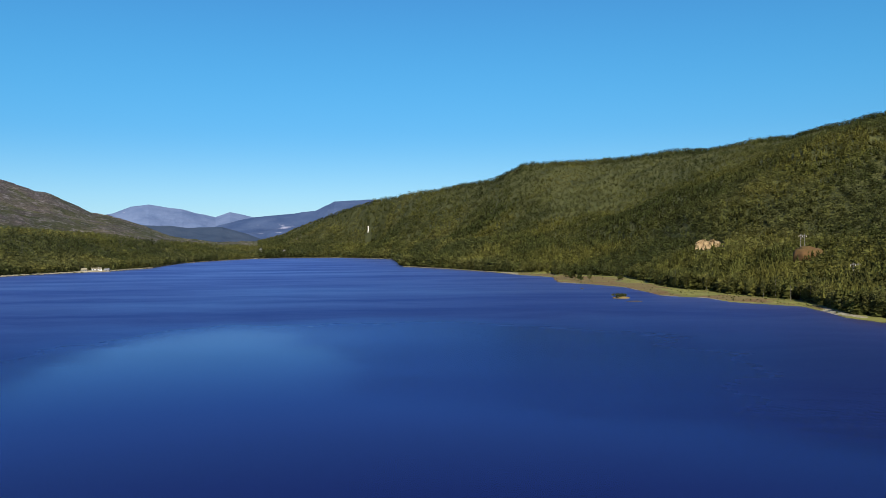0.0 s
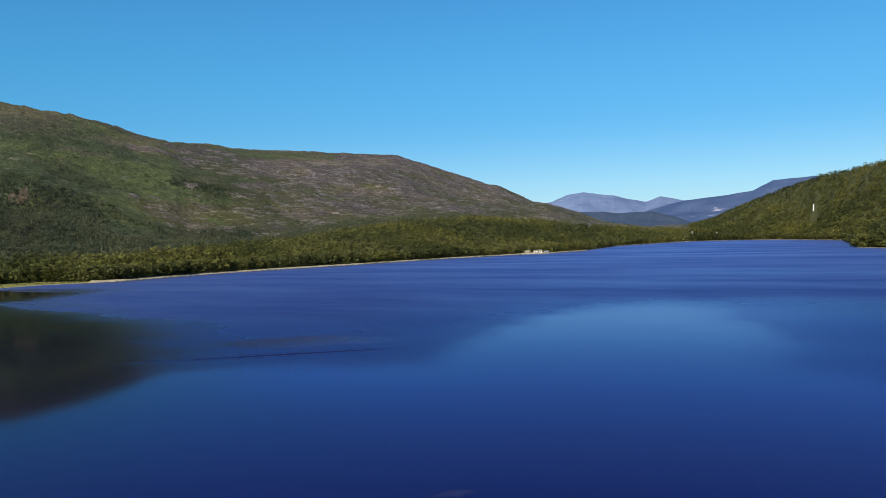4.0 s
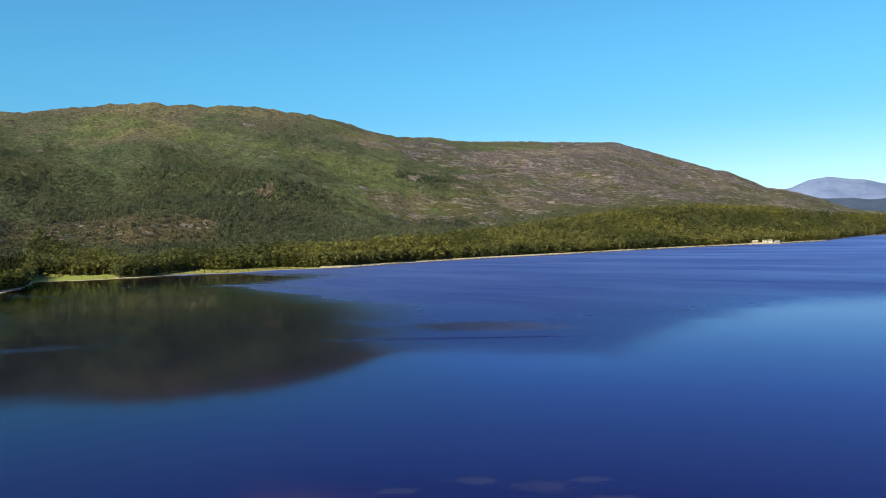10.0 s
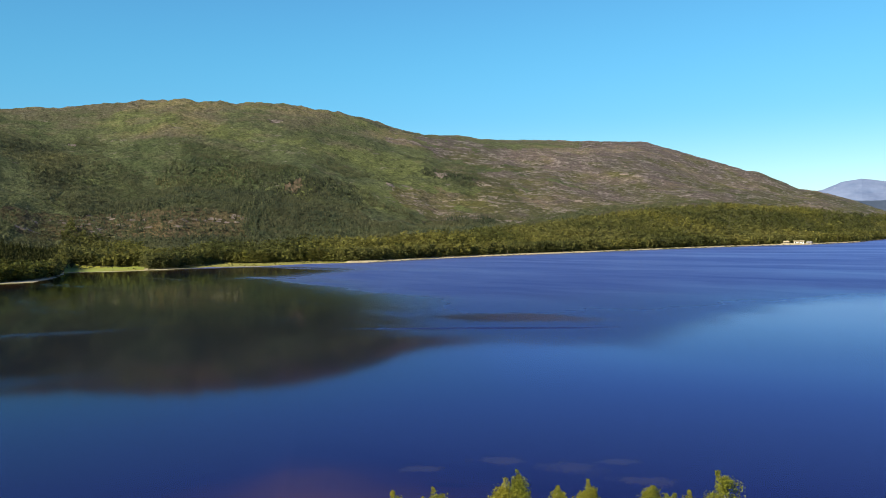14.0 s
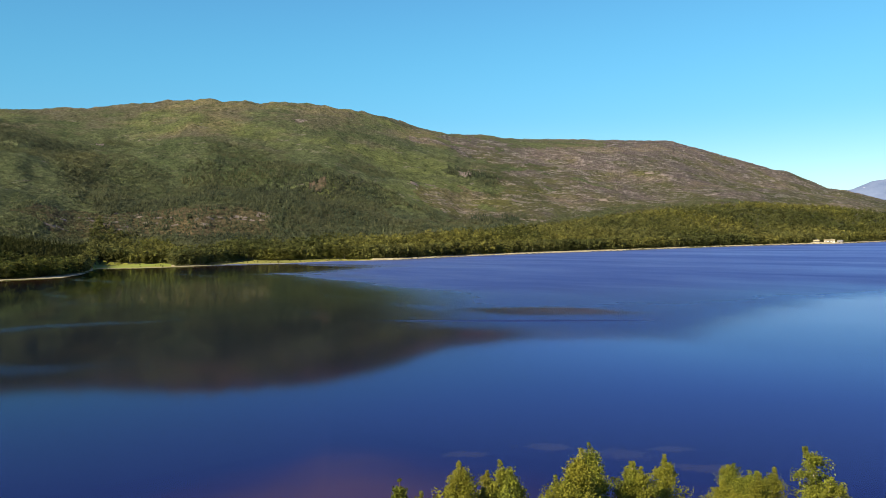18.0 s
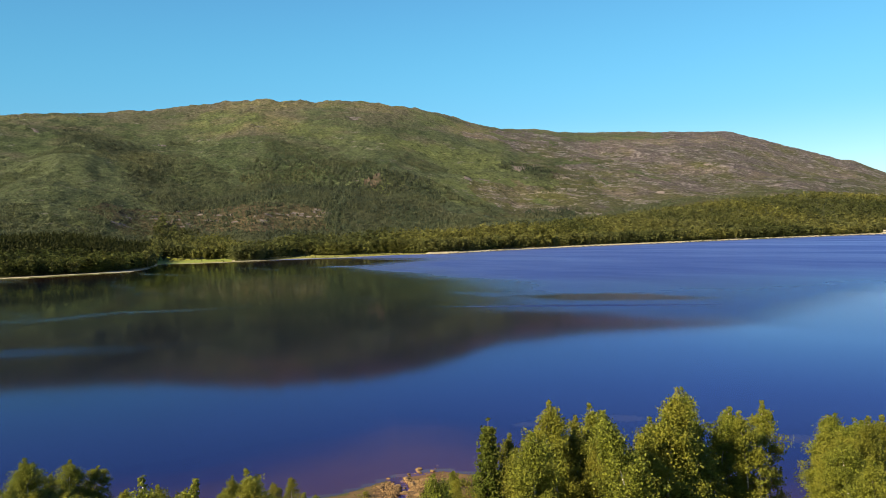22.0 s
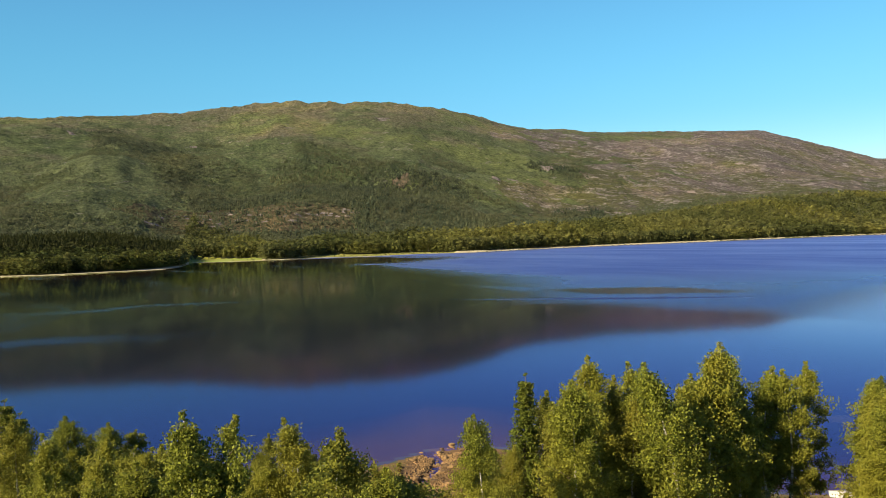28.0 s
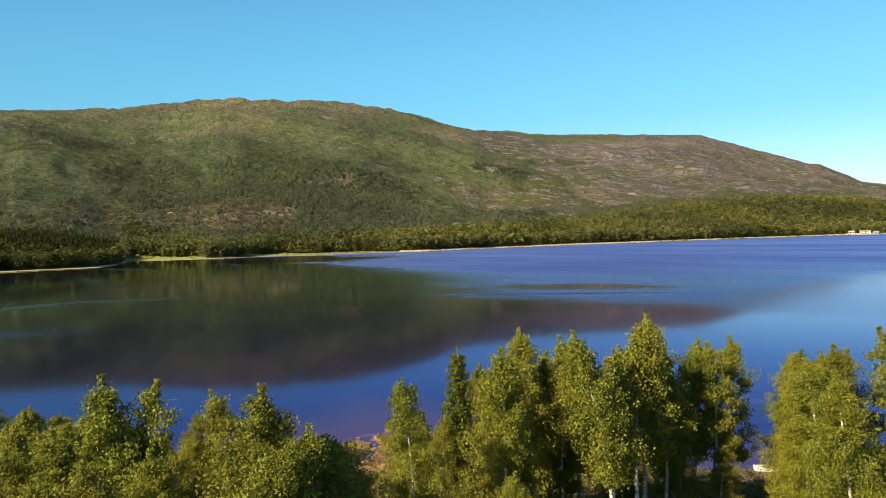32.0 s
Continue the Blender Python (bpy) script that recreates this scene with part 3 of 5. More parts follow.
    inland = 3.0 + 30 * np.clip((r - 60) / 1500, 0, 1) + 6 * fbm(x, y, 200, 4, 51.0) * np.clip(r / 200, 0, 1)
    return np.where(behind, np.where(back > 0, z * back + inland * (1 - back), inland), z)


def spot(az, r):
    p = bearing(az, r)
    p.z = float(land(np.array([az]), np.array([r]))[0])
    return p


def uphill(az, slope, eye=28.5):
    """The first ground along a bearing, behind the far flats, that lies on the line of sight of that slope from the given height."""
    r = np.arange(read(FAR_SHORE, az) + read(FLAT, az) + 3, 2900, 3.0)
    z = land(np.full(len(r), az), r)
    hit = np.where(z >= eye + slope * r)[0]
    n = hit[0] if len(hit) else len(r) - 1
    p = bearing(az, r[n])
    p.z = z[n]
    return p


def heath_belt(az, r, z):
    """Where the wood at the mountain's foot opens on brown heath and rock ledges: a long ragged belt along the slope."""
    rise = (z - 24) / r
    ragged = fbm(-np.sin(np.radians(az)) * r, np.cos(np.radians(az)) * r, 60.0, 3, 74.0)
    return (np.abs(az - 71.5) < 8.5 + 4 * ragged) & (rise > -0.004) & (rise < 0.027 + 0.02 * ragged)


# ---- ground, water and distance ----
def build_ground():
    az = np.concatenate([np.arange(-180, -60, 6), np.arange(-60, -33, 1.5), np.arange(-33, 93, 0.22), np.arange(93, 130, 1.5), np.arange(130, 180, 6)])
    near_r = np.concatenate([[2, 6, 10], np.arange(13, 75, 0.8), np.geomspace(76, 270, 18)])
    far_r = np.concatenate([np.geomspace(275, 1700, 330), np.geomspace(1715, 3200, 60), [3500, 3900, 4400, 4900]])
    r = np.concatenate([near_r, far_r])
    A, R = np.meshgrid(az, r, indexing="ij")
    Z = land(A, R)
    a = np.radians(A)
    V = np.stack([-np.sin(a) * R, np.cos(a) * R, Z], -1).reshape(-1, 3)
    na, nr = len(az), len(r)
    i, j = np.meshgrid(np.arange(na), np.arange(nr - 1), indexing="ij")
    i2 = (i + 1) % na
    F = np.stack([i * nr + j, i * nr + j + 1, i2 * nr + j + 1, i2 * nr + j], -1).reshape(-1, 4)
    # the middle
    V = np.vstack([V, [[0, 0, 3.6]]])
    mid = len(V) - 1
    cap = [(mid, k * nr, ((k + 1) % na) * nr) for k in range(na)]
    # what covers it
    Ac, Rc = A[:, :-1] + 0.1, 0.5 * (R[:, :-1] + R[:, 1:])
    azw = wrapped(Ac)
    shore, flat, near = read(FAR_SHORE, azw), read(FLAT, azw), read(NEAR_SHORE, azw)
    zc = 0.25 * (Z[:, :-1] + Z[:, 1:] + np.roll(Z, -1, 0)[:, :-1] + np.roll(Z, -1, 0)[:, 1:])
    s = Rc - shore
    kind = np.full(Ac.shape, 2)
    kind[(s > 0) & (azw >= 14)] = 3
    heath_line = read(HILL_AT, azw) + flat
    kind[(s > 0) & (azw >= 14) & (s < heath_line)] = 2
    edge = 48 + 26 * fbm(-np.sin(np.radians(Ac)) * Rc, np.cos(np.radians(Ac)) * Rc, 260.0, 5, 95.0, 0.65)
    kind[(s > heath_line) & (azw > 14) & (azw < edge)] = 4
    kind[(s > flat + 20) & heath_belt(azw, Rc, zc)] = 10
    kind[(s > 0) & (s < flat)] = 5
    kind[(s > 0) & (s < flat) & (azw > -26) & (azw < -5)] = 6
    kind[(s > 4) & (s < flat) & (azw > 57) & (azw < 69)] = 9
    kind[(s > 6) & (s < flat) & (azw > 71.2) & (azw < 76.4)] = 7
    kind[(s > 0) & (s < 3.5)] = 5
    peat = fbm(-np.sin(np.radians(Ac)) * Rc, np.cos(np.radians(Ac)) * Rc, 26.0, 4, 97.0)
    kind[(s > 0) & (s < flat) & (azw < 0) & ((peat < -0.2) | (s > 0.85 * flat) | ((s < 5) & (peat < 0.1)))] = 9
    kind[Rc < near] = 0
    xc, yc = -np.sin(np.radians(Ac)) * Rc, np.cos(np.radians(Ac)) * Rc
    drift = fbm(xc, yc, 3.0, 4, 91.0)
    path = np.abs(azw - 58.6 - 0.22 * (55 - Rc)) * 0.9 + 3 * drift
    kind[(Rc < near) & (path < 0.5 + 0.1 * (Rc - 42).clip(0, 15)) & (Rc > 38)] = 8
    kind[zc < -0.05] = 1
    kind[(zc >= 0) & (zc < 0.14 + 0.2 * drift) & (Rc < 100) & (azw > 55) & (azw < 60.6)] = 8
    kind[(azw < -60) | (azw > 130)] = 2
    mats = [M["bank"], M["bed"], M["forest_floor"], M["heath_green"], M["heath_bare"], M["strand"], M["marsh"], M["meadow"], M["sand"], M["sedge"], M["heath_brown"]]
    faces = [tuple(f) for f in F.tolist()] + cap
    index = np.concatenate([kind.reshape(-1), np.zeros(len(cap), int)])
    ob = link_mesh("ground", V, faces, mats, smooth=True, index=index)
    return tagged(ob, "heath-covered mountains, wooded foothills and boggy shores round a lake", "ground", kind="structure")


build_ground()

lake = bmesh.new()
rim = [lake.verts.new(bearing(a, 1760)) for a in range(-64, 136, 2)]
core = lake.verts.new((2, -8, 0))
for p, q in zip(rim, rim[1:]):
    lake.faces.new((core, q, p))
bmesh.ops.recalc_face_normals(lake, faces=lake.faces)
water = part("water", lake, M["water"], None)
if water.data.polygons[0].normal.z < 0:
    water.data.flip_normals()
water.visible_shadow = False  # daylight reaches the bed
tagged(water, "dark blue lake with wind-ruffled streaks and calm mirroring patches", "lake", kind="structure")


def distance_ridge(name, label, profile, r, mat, seed, base=-20.0):
    """A far range: crest by bearing and slope, with a front that falls towards the valley."""
    az = np.arange(profile[0][0], profile[0][-1] + 0.01, 0.06)
    rows = np.linspace(0, 1, 26)
    A, K = np.meshgrid(az, rows, indexing="ij")
    R = r - 700 * (1 - K)
    a = np.radians(A)
    x, y = -np.sin(a) * R, np.cos(a) * R
    top = 28 + read(profile, A) * r
    Z = base + (top - base) * K ** 0.8 + 45 * fbm(x, y, 260, 6, seed) * np.sin(np.pi * K) + 3 * fbm(x, y, 60, 3, seed + 4) * K
    V = np.stack([x, y, Z], -1).reshape(-1, 3)
    na, nr = len(az), len(rows)
    i, j = np.meshgrid(np.arange(na - 1), np.arange(nr - 1), indexing="ij")
    F = np.stack([i * nr + j, i * nr + j + 1, (i + 1) * nr + j + 1, (i + 1) * nr + j], -1).reshape(-1, 4)
    ob = link_mesh(name, V, F, mat, smooth=True)
    return tagged(ob, label, "mountain", kind="structure")


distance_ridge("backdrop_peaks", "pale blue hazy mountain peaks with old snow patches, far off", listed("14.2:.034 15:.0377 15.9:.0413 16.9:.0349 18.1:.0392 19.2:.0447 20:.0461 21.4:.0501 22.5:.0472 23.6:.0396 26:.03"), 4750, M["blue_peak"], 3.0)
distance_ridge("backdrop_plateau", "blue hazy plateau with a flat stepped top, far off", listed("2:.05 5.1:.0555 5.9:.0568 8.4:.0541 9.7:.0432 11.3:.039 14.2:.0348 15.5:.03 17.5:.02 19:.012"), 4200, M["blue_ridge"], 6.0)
distance_ridge("backdrop_hills", "low dark blue hazy hills closing the valley", listed("12.5:.004 13.8:.0075 14.6:.0127 16.5:.0222 18.8:.0217 20:.0238 22.2:.0253 25:.025"), 3700, M["dark_ridge"], 9.0)


# ---- woods ----
def clump_tree(rng, kind):
    """One far tree round the origin, 1 high: triangles of foliage, and a trunk."""
    tris = []
    if kind == "birch":
        n, lo = 24, 0.16
        for k in range(n):
            h = lo + (1 - lo) * (k + rng.random()) / n
            u = (h - lo) / (1 - lo)
            w = 0.27 * (math.sin(math.pi * min(1, 0.12 + 0.86 * u)) ** 0.7) * (0.6 + 0.5 * rng.random())
            t = rng.random() * 2 * math.pi
            c = np.array([math.cos(t) * w, math.sin(t) * w, h])
            size = 0.142 * (0.7 + 0.6 * rng.random())
            d = rng.normal(size=(3, 3))
            d /= np.linalg.norm(d, axis=1)[:, None]
            tris.append(c + size * d * np.array([1, 1, 0.8]))
    elif kind == "spruce":
        for k in range(18):
            u = (k + rng.random()) / 18
            h, w = 0.08 + 0.9 * u, 0.21 * (1 - u) + 0.02
            t = rng.random() * 2 * math.pi
            o = np.array([math.cos(t), math.sin(t), 0])
            q = np.array([-o[1], o[0], 0])
            tris.append(np.array([[0, 0, h + 0.13 * (1 - 0.4 * u)], o * w + q * w * 0.8 + [0, 0, h - 0.05], o * w - q * w * 0.8 + [0, 0, h - 0.05]]))
    elif kind == "tuft":
        for k in range(3):
            d = rng.normal(size=(3, 3))
            d /= np.linalg.norm(d, axis=1)[:, None]
            tris.append(np.array([0, 0, 0.45]) + 0.6 * d)
    else:
        for k in range(9):
            t, h = rng.random() * 2 * math.pi, 0.25 + 0.6 * rng.random()
            c = np.array([math.cos(t) * 0.3 * rng.random(), math.sin(t) * 0.3 * rng.random(), h])
            d = rng.normal(size=(3, 3))
            d /= np.linalg.norm(d, axis=1)[:, None]
            tris.append(c + 0.3 * d)
    return np.array(tris)


def round_place(az, p, half, before, behind):
    r = p.xy.length
    return az, half, r - before, r + behind


PIT, KNOLL, TOWER = uphill(-18.75, -0.0129), uphill(-25.16, -0.026), uphill(6.0, 0.0150)
WHITE_HOUSE, FARM = uphill(13.87, -0.0095), uphill(12.18, -0.0105)
OPEN_PLACES = [round_place(-18.75, PIT, 1.0, 26, 12), round_place(-25.3, KNOLL, 1.15, 17, 11), round_place(6.0, TOWER, 0.25, 60, 8),
               round_place(13.87, WHITE_HOUSE, 0.3, 60, 6), round_place(12.18, FARM, 0.35, 60, 6),
               (25.1, 0.8, 900, 936), round_place(11.28, uphill(11.28, 0.005), 0.45, 30, 6)]


def wood(name, label, kinds, az, r, height, mats, seed, wide=1.0):
    """A wood, joined: one tree at each bearing and distance, but for the open places."""
    open_place = np.zeros(len(az), bool)
    for a0, half, r0, r1 in OPEN_PLACES:
        open_place |= (np.abs(az - a0) < half) & (r > r0) & (r < r1)
    az, r, height = az[~open_place], r[~open_place], height[~open_place]
    rng = np.random.default_rng(seed)
    pool = [clump_tree(rng, k) for k in kinds]
    which = rng.integers(0, len(pool), len(az))
    a = np.radians(az)
    base = np.stack([-np.sin(a) * r, np.cos(a) * r, land(az, r) - 0.3], -1)
    turn = rng.random(len(az)) * 2 * np.pi
    girth = height * (0.8 + 0.5 * rng.random(len(az))) * wide
    chunks = []
    for k, tris in enumerate(pool):
        pick = np.where(which == k)[0]
        c, s = np.cos(turn[pick])[:, None, None], np.sin(turn[pick])[:, None, None]
        x, y, z = tris[None, :, :, 0], tris[None, :, :, 1], tris[None, :, :, 2]
        g, h = girth[pick][:, None, None], height[pick][:, None, None]
        p = np.stack([(c * x - s * y) * g, (s * x + c * y) * g, z * h + 0 * x], -1) + base[pick][:, None, None, :]
        chunks.append(p.reshape(-1, 3))
    V = np.concatenate(chunks)
    me = bpy.data.meshes.new(name)
    n = len(V) // 3
    me.vertices.add(len(V))
    me.vertices.foreach_set("co", V.astype(np.float32).ravel())
    me.loops.add(len(V))
    me.loops.foreach_set("vertex_index", np.arange(len(V), dtype=np.int32))
    me.polygons.add(n)
    me.polygons.foreach_set("loop_start", np.arange(0, 3 * n, 3, dtype=np.int32))
    me.materials.append(mats)
    me.update(calc_edges=True)
    return tagged(new(name, me), label, "forest", kind="stuff")


def scattered(rng, n, az0, az1, s0, s1, power=1.0):
    """Bearings, and distances behind the far flats' edge, denser towards the shore as power grows."""
    az = az0 + (az1 - az0) * rng.random(n)
    s = s0 + (s1 - s0) * rng.random(n) ** power
    return az, read(FAR_SHORE, az) + read(FLAT, az) + s


rng = np.random.default_rng(7)
# the wooded hill that climbs from the boggy shore
az, r = scattered(rng, 50000, -34, 14, 0, 1, 1)
depth = np.maximum(read(RIDGE_AT, az) - read(FAR_SHORE, az) - read(FLAT, az), 60) + 25
r = read(FAR_SHORE, az) + read(FLAT, az) + depth * rng.random(len(az)) ** 1.15
mixed_in = fbm(-np.sin(np.radians(az)) * r, np.cos(np.radians(az)) * r, 120, 3, 61.0)
low = (r - read(FAR_SHORE, az) < 420) & (mixed_in > -0.10) & (az < 0)
rise = np.clip((r - read(FAR_SHORE, az)) / depth, 0, 1)
low &= rng.random(len(az)) < 0.7
low |= rng.random(len(az)) < 0.26 * (1 - rise)
h = (6.0 - 3.0 * rise) * (0.6 + 0.8 * rng.random(len(az))) * np.interp(az, [-8, 2], [1, 1.7])
wood("birch_wood", "sunlit olive-green birch wood covering a whole hillside", ["birch"] * 10, az[~low], r[~low], h[~low], M["far_birch"], 1, 1.35)
wood("spruce_wood", "dark green spruce wood on the hill's lower slope", ["spruce"] * 8, az[low], r[low], h[low] * 1.35, M["far_spruce"], 2)
# the trees along its skyline
az = -34 + 46 * rng.random(3600)
r = np.maximum(read(RIDGE_AT, az), read(FAR_SHORE, az) + read(FLAT, az) + 90) + 40 * (rng.random(len(az)) - 0.6)
# their dark silhouette against the sky is painted with the darker foliage
wood("skyline_trees", "dark birches standing close along the hill's skyline", ["birch"] * 8, az, r, 2.6 + 2.6 * rng.random(len(az)), M["far_spruce"], 12, 1.3)
# low growth on the bogs
az = np.concatenate([-27 + 22 * rng.random(700), 57 + 12 * rng.random(700), 71.4 + 5 * rng.random(60)])
r = read(FAR_SHORE, az) + 3 + (read(FLAT, az) - 3).clip(2) * rng.random(len(az))
wood("bog_shrubs", "low yellowing willow and bog myrtle on the boggy shore", ["scrub"] * 6, az, r, 0.3 + 0.9 * rng.random(len(az)) ** 3, M["far_birch"], 8, 1.6)
# the wooded far shore
az, r = scattered(rng, 15000, 14, 77, 0, 330, 1.5)
cut = r - read(FAR_SHORE, az) - read(FLAT, az) < read(HILL_AT, az) * 1.15
az, r = az[cut], r[cut]
h = 7.5 + 4.0 * rng.random(len(az))
wood("shore_wood", "yellow-green birch wood along the far shore", ["birch"] * 10, az, r, h, M["far_birch"], 3)
az, r = scattered(rng, 5000, 76.5, 93, 0, 165, 1.15)
front = r - read(FAR_SHORE, az) - read(FLAT, az) < 70
h = 6 + 3 * rng.random(len(az))
wood("point_birches", "green birches on a low point of the shore", ["birch"] * 8, az[front], r[front], h[front], M["far_spruce"], 4)
wood("point_spruces", "dark spruce plantation behind the low point", ["spruce"] * 8, az[~front], r[~front], h[~front] * 1.3, M["plantation"], 5)
# scrub that thins out up the mountain
az, s = 24 + 69 * rng.random(90000), rng.random(90000) ** 1.35
r0 = read(FAR_SHORE, az) + read(FLAT, az) + read(HILL_AT, az) * 0.8
r = r0 + (read(RIDGE_AT, az) - r0) * s * 0.7
keep = fbm(-np.sin(np.radians(az)) * r, np.cos(np.radians(az)) * r, 90, 4, 71.0) + 0.50 - 0.95 * s > 0.04
keep &= (az > 44) | (s < 0.3)
keep &= ~(heath_belt(az, r, land(az, r)) & (rng.random(len(az)) < 0.6))
az, r = az[keep], r[keep]
wood("mountain_scrub", "thinning birch scrub on the mountain's lower slopes", ["scrub"] * 6, az, r, 1.6 + 2.6 * rng.random(len(az)), M["scrub"], 6, 1.1)


# spruces thick over the foot of the mountain, ending raggedly upwards
az, s = 46 + 47 * rng.random(44000), rng.random(44000)
r0 = read(FAR_SHORE, az) + read(FLAT, az) + read(HILL_AT, az) * 0.9
r = r0 + (read(RIDGE_AT, az) - r0) * s * 0.55
x, y = -np.sin(np.radians(az)) * r, np.cos(np.radians(az)) * r
keep = fbm(x, y, 140, 4, 73.0) + 0.62 * np.clip(1.15 - np.abs(az - 60) / 20, 0, 1) + 0.08 - 0.95 * s > 0.0
# a brown clearing of heath and rock in it
keep &= ~(heath_belt(az, r, land(az, r)) & (rng.random(len(az)) < 0.86))
az, r = az[keep], r[keep]
wood("mountain_forest", "small dark spruces and birches over the mountain's foot", ["spruce"] * 6, az, r, 2.6 + 3.2 * rng.random(len(az)), M["hill_spruce"], 9, 1.25)
# a dark fold of willow that runs down a flank
u = rng.random(7000)
az = 81.5 - 6.0 * u + rng.normal(size=7000) * 0.5 + 0.6 * np.sin(9 * u)
r0 = read(FAR_SHORE, az) + read(FLAT, az) + read(HILL_AT, az)
r = r0 + (read(RIDGE_AT, az) - r0) * (0.66 - 0.36 * u + 0.06 * rng.normal(size=7000))
wood("flank_willows", "dark willow thicket filling a fold in the mountainside", ["scrub"] * 6, az, r, 1.6 + 2.2 * rng.random(7000), M["hill_spruce"], 10, 1.2)

# single bushes and juniper dotted right up to the crests
az, s = 23 + 70 * rng.random(50000), 0.94 * rng.random(50000) ** 0.85
r0 = read(FAR_SHORE, az) + read(FLAT, az) + read(HILL_AT, az)
r = r0 + (read(RIDGE_AT, az) - r0) * s
keep = fbm(-np.sin(np.radians(az)) * r, np.cos(np.radians(az)) * r, 150, 5, 77.0, 0.7) > -0.1
az, r = az[keep], r[keep]
wood("heath_bushes", "low juniper and dwarf birch dotted over the mountain heath", ["tuft"] * 8, az, r, 0.7 + 1.5 * rng.random(len(az)) ** 2, M["scrub"], 11, 1.5)


# ---- the near bank's trees ----
def leaf_mesh(name, centres, spread, count, size, rng, droop=0.3):
    """Leaves round the twig ends: each a small bent blade of its own."""
    pick = rng.integers(0, len(centres), count)
    c = centres[pick] + rng.normal(size=(count, 3)).clip(-1.7, 1.7) * spread[pick][:, None] * np.array([1, 1, 0.85])
    u = rng.normal(size=(count, 3))
    u[:, 2] -= droop
    u /= np.linalg.norm(u, axis=1)[:, None]
    v = np.cross(u, rng.normal(size=(count, 3)))
    v /= np.linalg.norm(v, axis=1)[:, None]
    s = size * (0.6 + 0.8 * rng.random(count))[:, None]
    V = np.stack([c - u * s * 0.7, c + v * s * 0.4, c + u * s * 0.7, c - v * s * 0.4], 1).reshape(-1, 3)
    me = bpy.data.meshes.new(name)
    me.vertices.add(4 * count)
    me.vertices.foreach_set("co", V.astype(np.float32).ravel())
    me.loops.add(4 * count)
    me.loops.foreach_set("vertex_index", np.arange(4 * count, dtype=np.int32))
    me.polygons.add(count)
    me.polygons.foreach_set("loop_start", np.arange(0, 4 * count, 4, dtype=np.int32))
    me.update(calc_edges=True)
    return me


def taper(v, point):
    """A birch crown's girth from its foot (0) to its tip (1), which is sharper as point grows."""
    return min(1.0, (0.10 + v / 0.24)) ** 0.6 * max(0.02, 1 - v) ** point


def birch(seed, tall=8.5, wide=1.25, bare=0.25, leaves=7500, leaf=0.070, mat="birch_leaf", label="", stems=1, limbs=8, fill=170, point=0.56, category="birch tree"):
    """A birch with a pale bending trunk, rising limbs and hanging twigs in leaf."""
    rng = np.random.default_rng(seed)
    tree = thing("birch", (0, 0, -60), label, category, "trees on the near bank")
    tips, loose = [], []
    for stem in range(stems):
        lean = rng.normal(size=2) * (0.05 + 0.07 * (stems > 1)) * tall
        bend = rng.normal(size=2) * 0.03 * tall
        top = tall * (1.0 if stem == 0 else 0.78 + 0.15 * rng.random())

        def axis(u):
            return Vector((lean[0] * u * u + bend[0] * math.sin(3 * u), lean[1] * u * u + bend[1] * math.sin(3.4 * u), top * u))

        n = 9
        part("trunk", tube(bmesh.new(), [axis(k / n) for k in range(n + 1)], [0.0115 * tall * (1 - 0.86 * k / n) for k in range(n + 1)], 8), M["bark"], tree, "white birch bark with dark scars", smooth=True)
        count = limbs if stem == 0 else limbs // 2
        for k in range(count):
            u = bare + (0.92 - bare) * (k + 0.6 * rng.random()) / count
            t = 2.4 * k + rng.random() * 1.2 + stem
            v = (u - bare) / (1 - bare)
            reach = 0.86 * wide * taper(v, point) * (0.7 + 0.45 * rng.random())
            p = axis(u)
            out = Vector((math.cos(t), math.sin(t), 0))
            rise = reach * (0.75 - 0.2 * rng.random())
            mid, end = p + out * reach * 0.5 + Vector((0, 0, rise * 0.65)), p + out * reach + Vector((0, 0, rise))
            r0 = 0.0042 * tall * (1 - 0.6 * u)
            part("limb", tube(bmesh.new(), [p, mid, end], [r0, r0 * 0.6, r0 * 0.2], 5), M["twig"], tree)
            for w in np.linspace(0.55, 1.05, 3):
                q = p.lerp(mid, w * 2) if w < 0.5 else mid.lerp(end, (w - 0.5) * 2)
                for _ in range(2):
                    tips.append(np.array(q) + rng.normal(size=3).clip(-1.2, 1.2) * np.array([0.15, 0.15, 0.13]) * wide + [0, 0, -0.12 * rng.random()])
                    loose.append(0.13 + 0.10 * rng.random())
        # sprays of twigs that fill the crown out to its uneven surface
        sprays = int(1.7 * fill / stems)
        boughs = max(8, sprays // 9)
        for k in range(boughs):
            v = (k + 0.9 * rng.random()) / boughs
            edge = 1.22 * wide * taper(v, point) * (0.62 + 0.55 * rng.random())
            t = 2.4 * k + 1.5 * rng.random()
            heart = np.array(axis(bare + (0.98 - bare) * v)) + [0.66 * edge * math.cos(t), 0.66 * edge * math.sin(t), 0]
            girth = (0.05 + 0.16 * edge / wide) * wide
            for _ in range(9):
                tips.append(heart + rng.normal(size=3).clip(-1.5, 1.5) * np.array([girth, girth, girth * 0.95]))
                loose.append(0.10 + 0.09 * rng.random())
            tips.append(heart * [0.65, 0.65, 1] + np.array(axis(bare + (0.98 - bare) * v)) * [0.35, 0.35, 0] + rng.normal(size=3) * 0.12)
            loose.append(0.13)
        for u in np.linspace(0.8, 1.03, 12):
            tips.append(np.array(axis(u)) + rng.normal(size=3) * 0.30 * (1.06 - u))
            loose.append(0.05 + 0.40 * (1.05 - u))
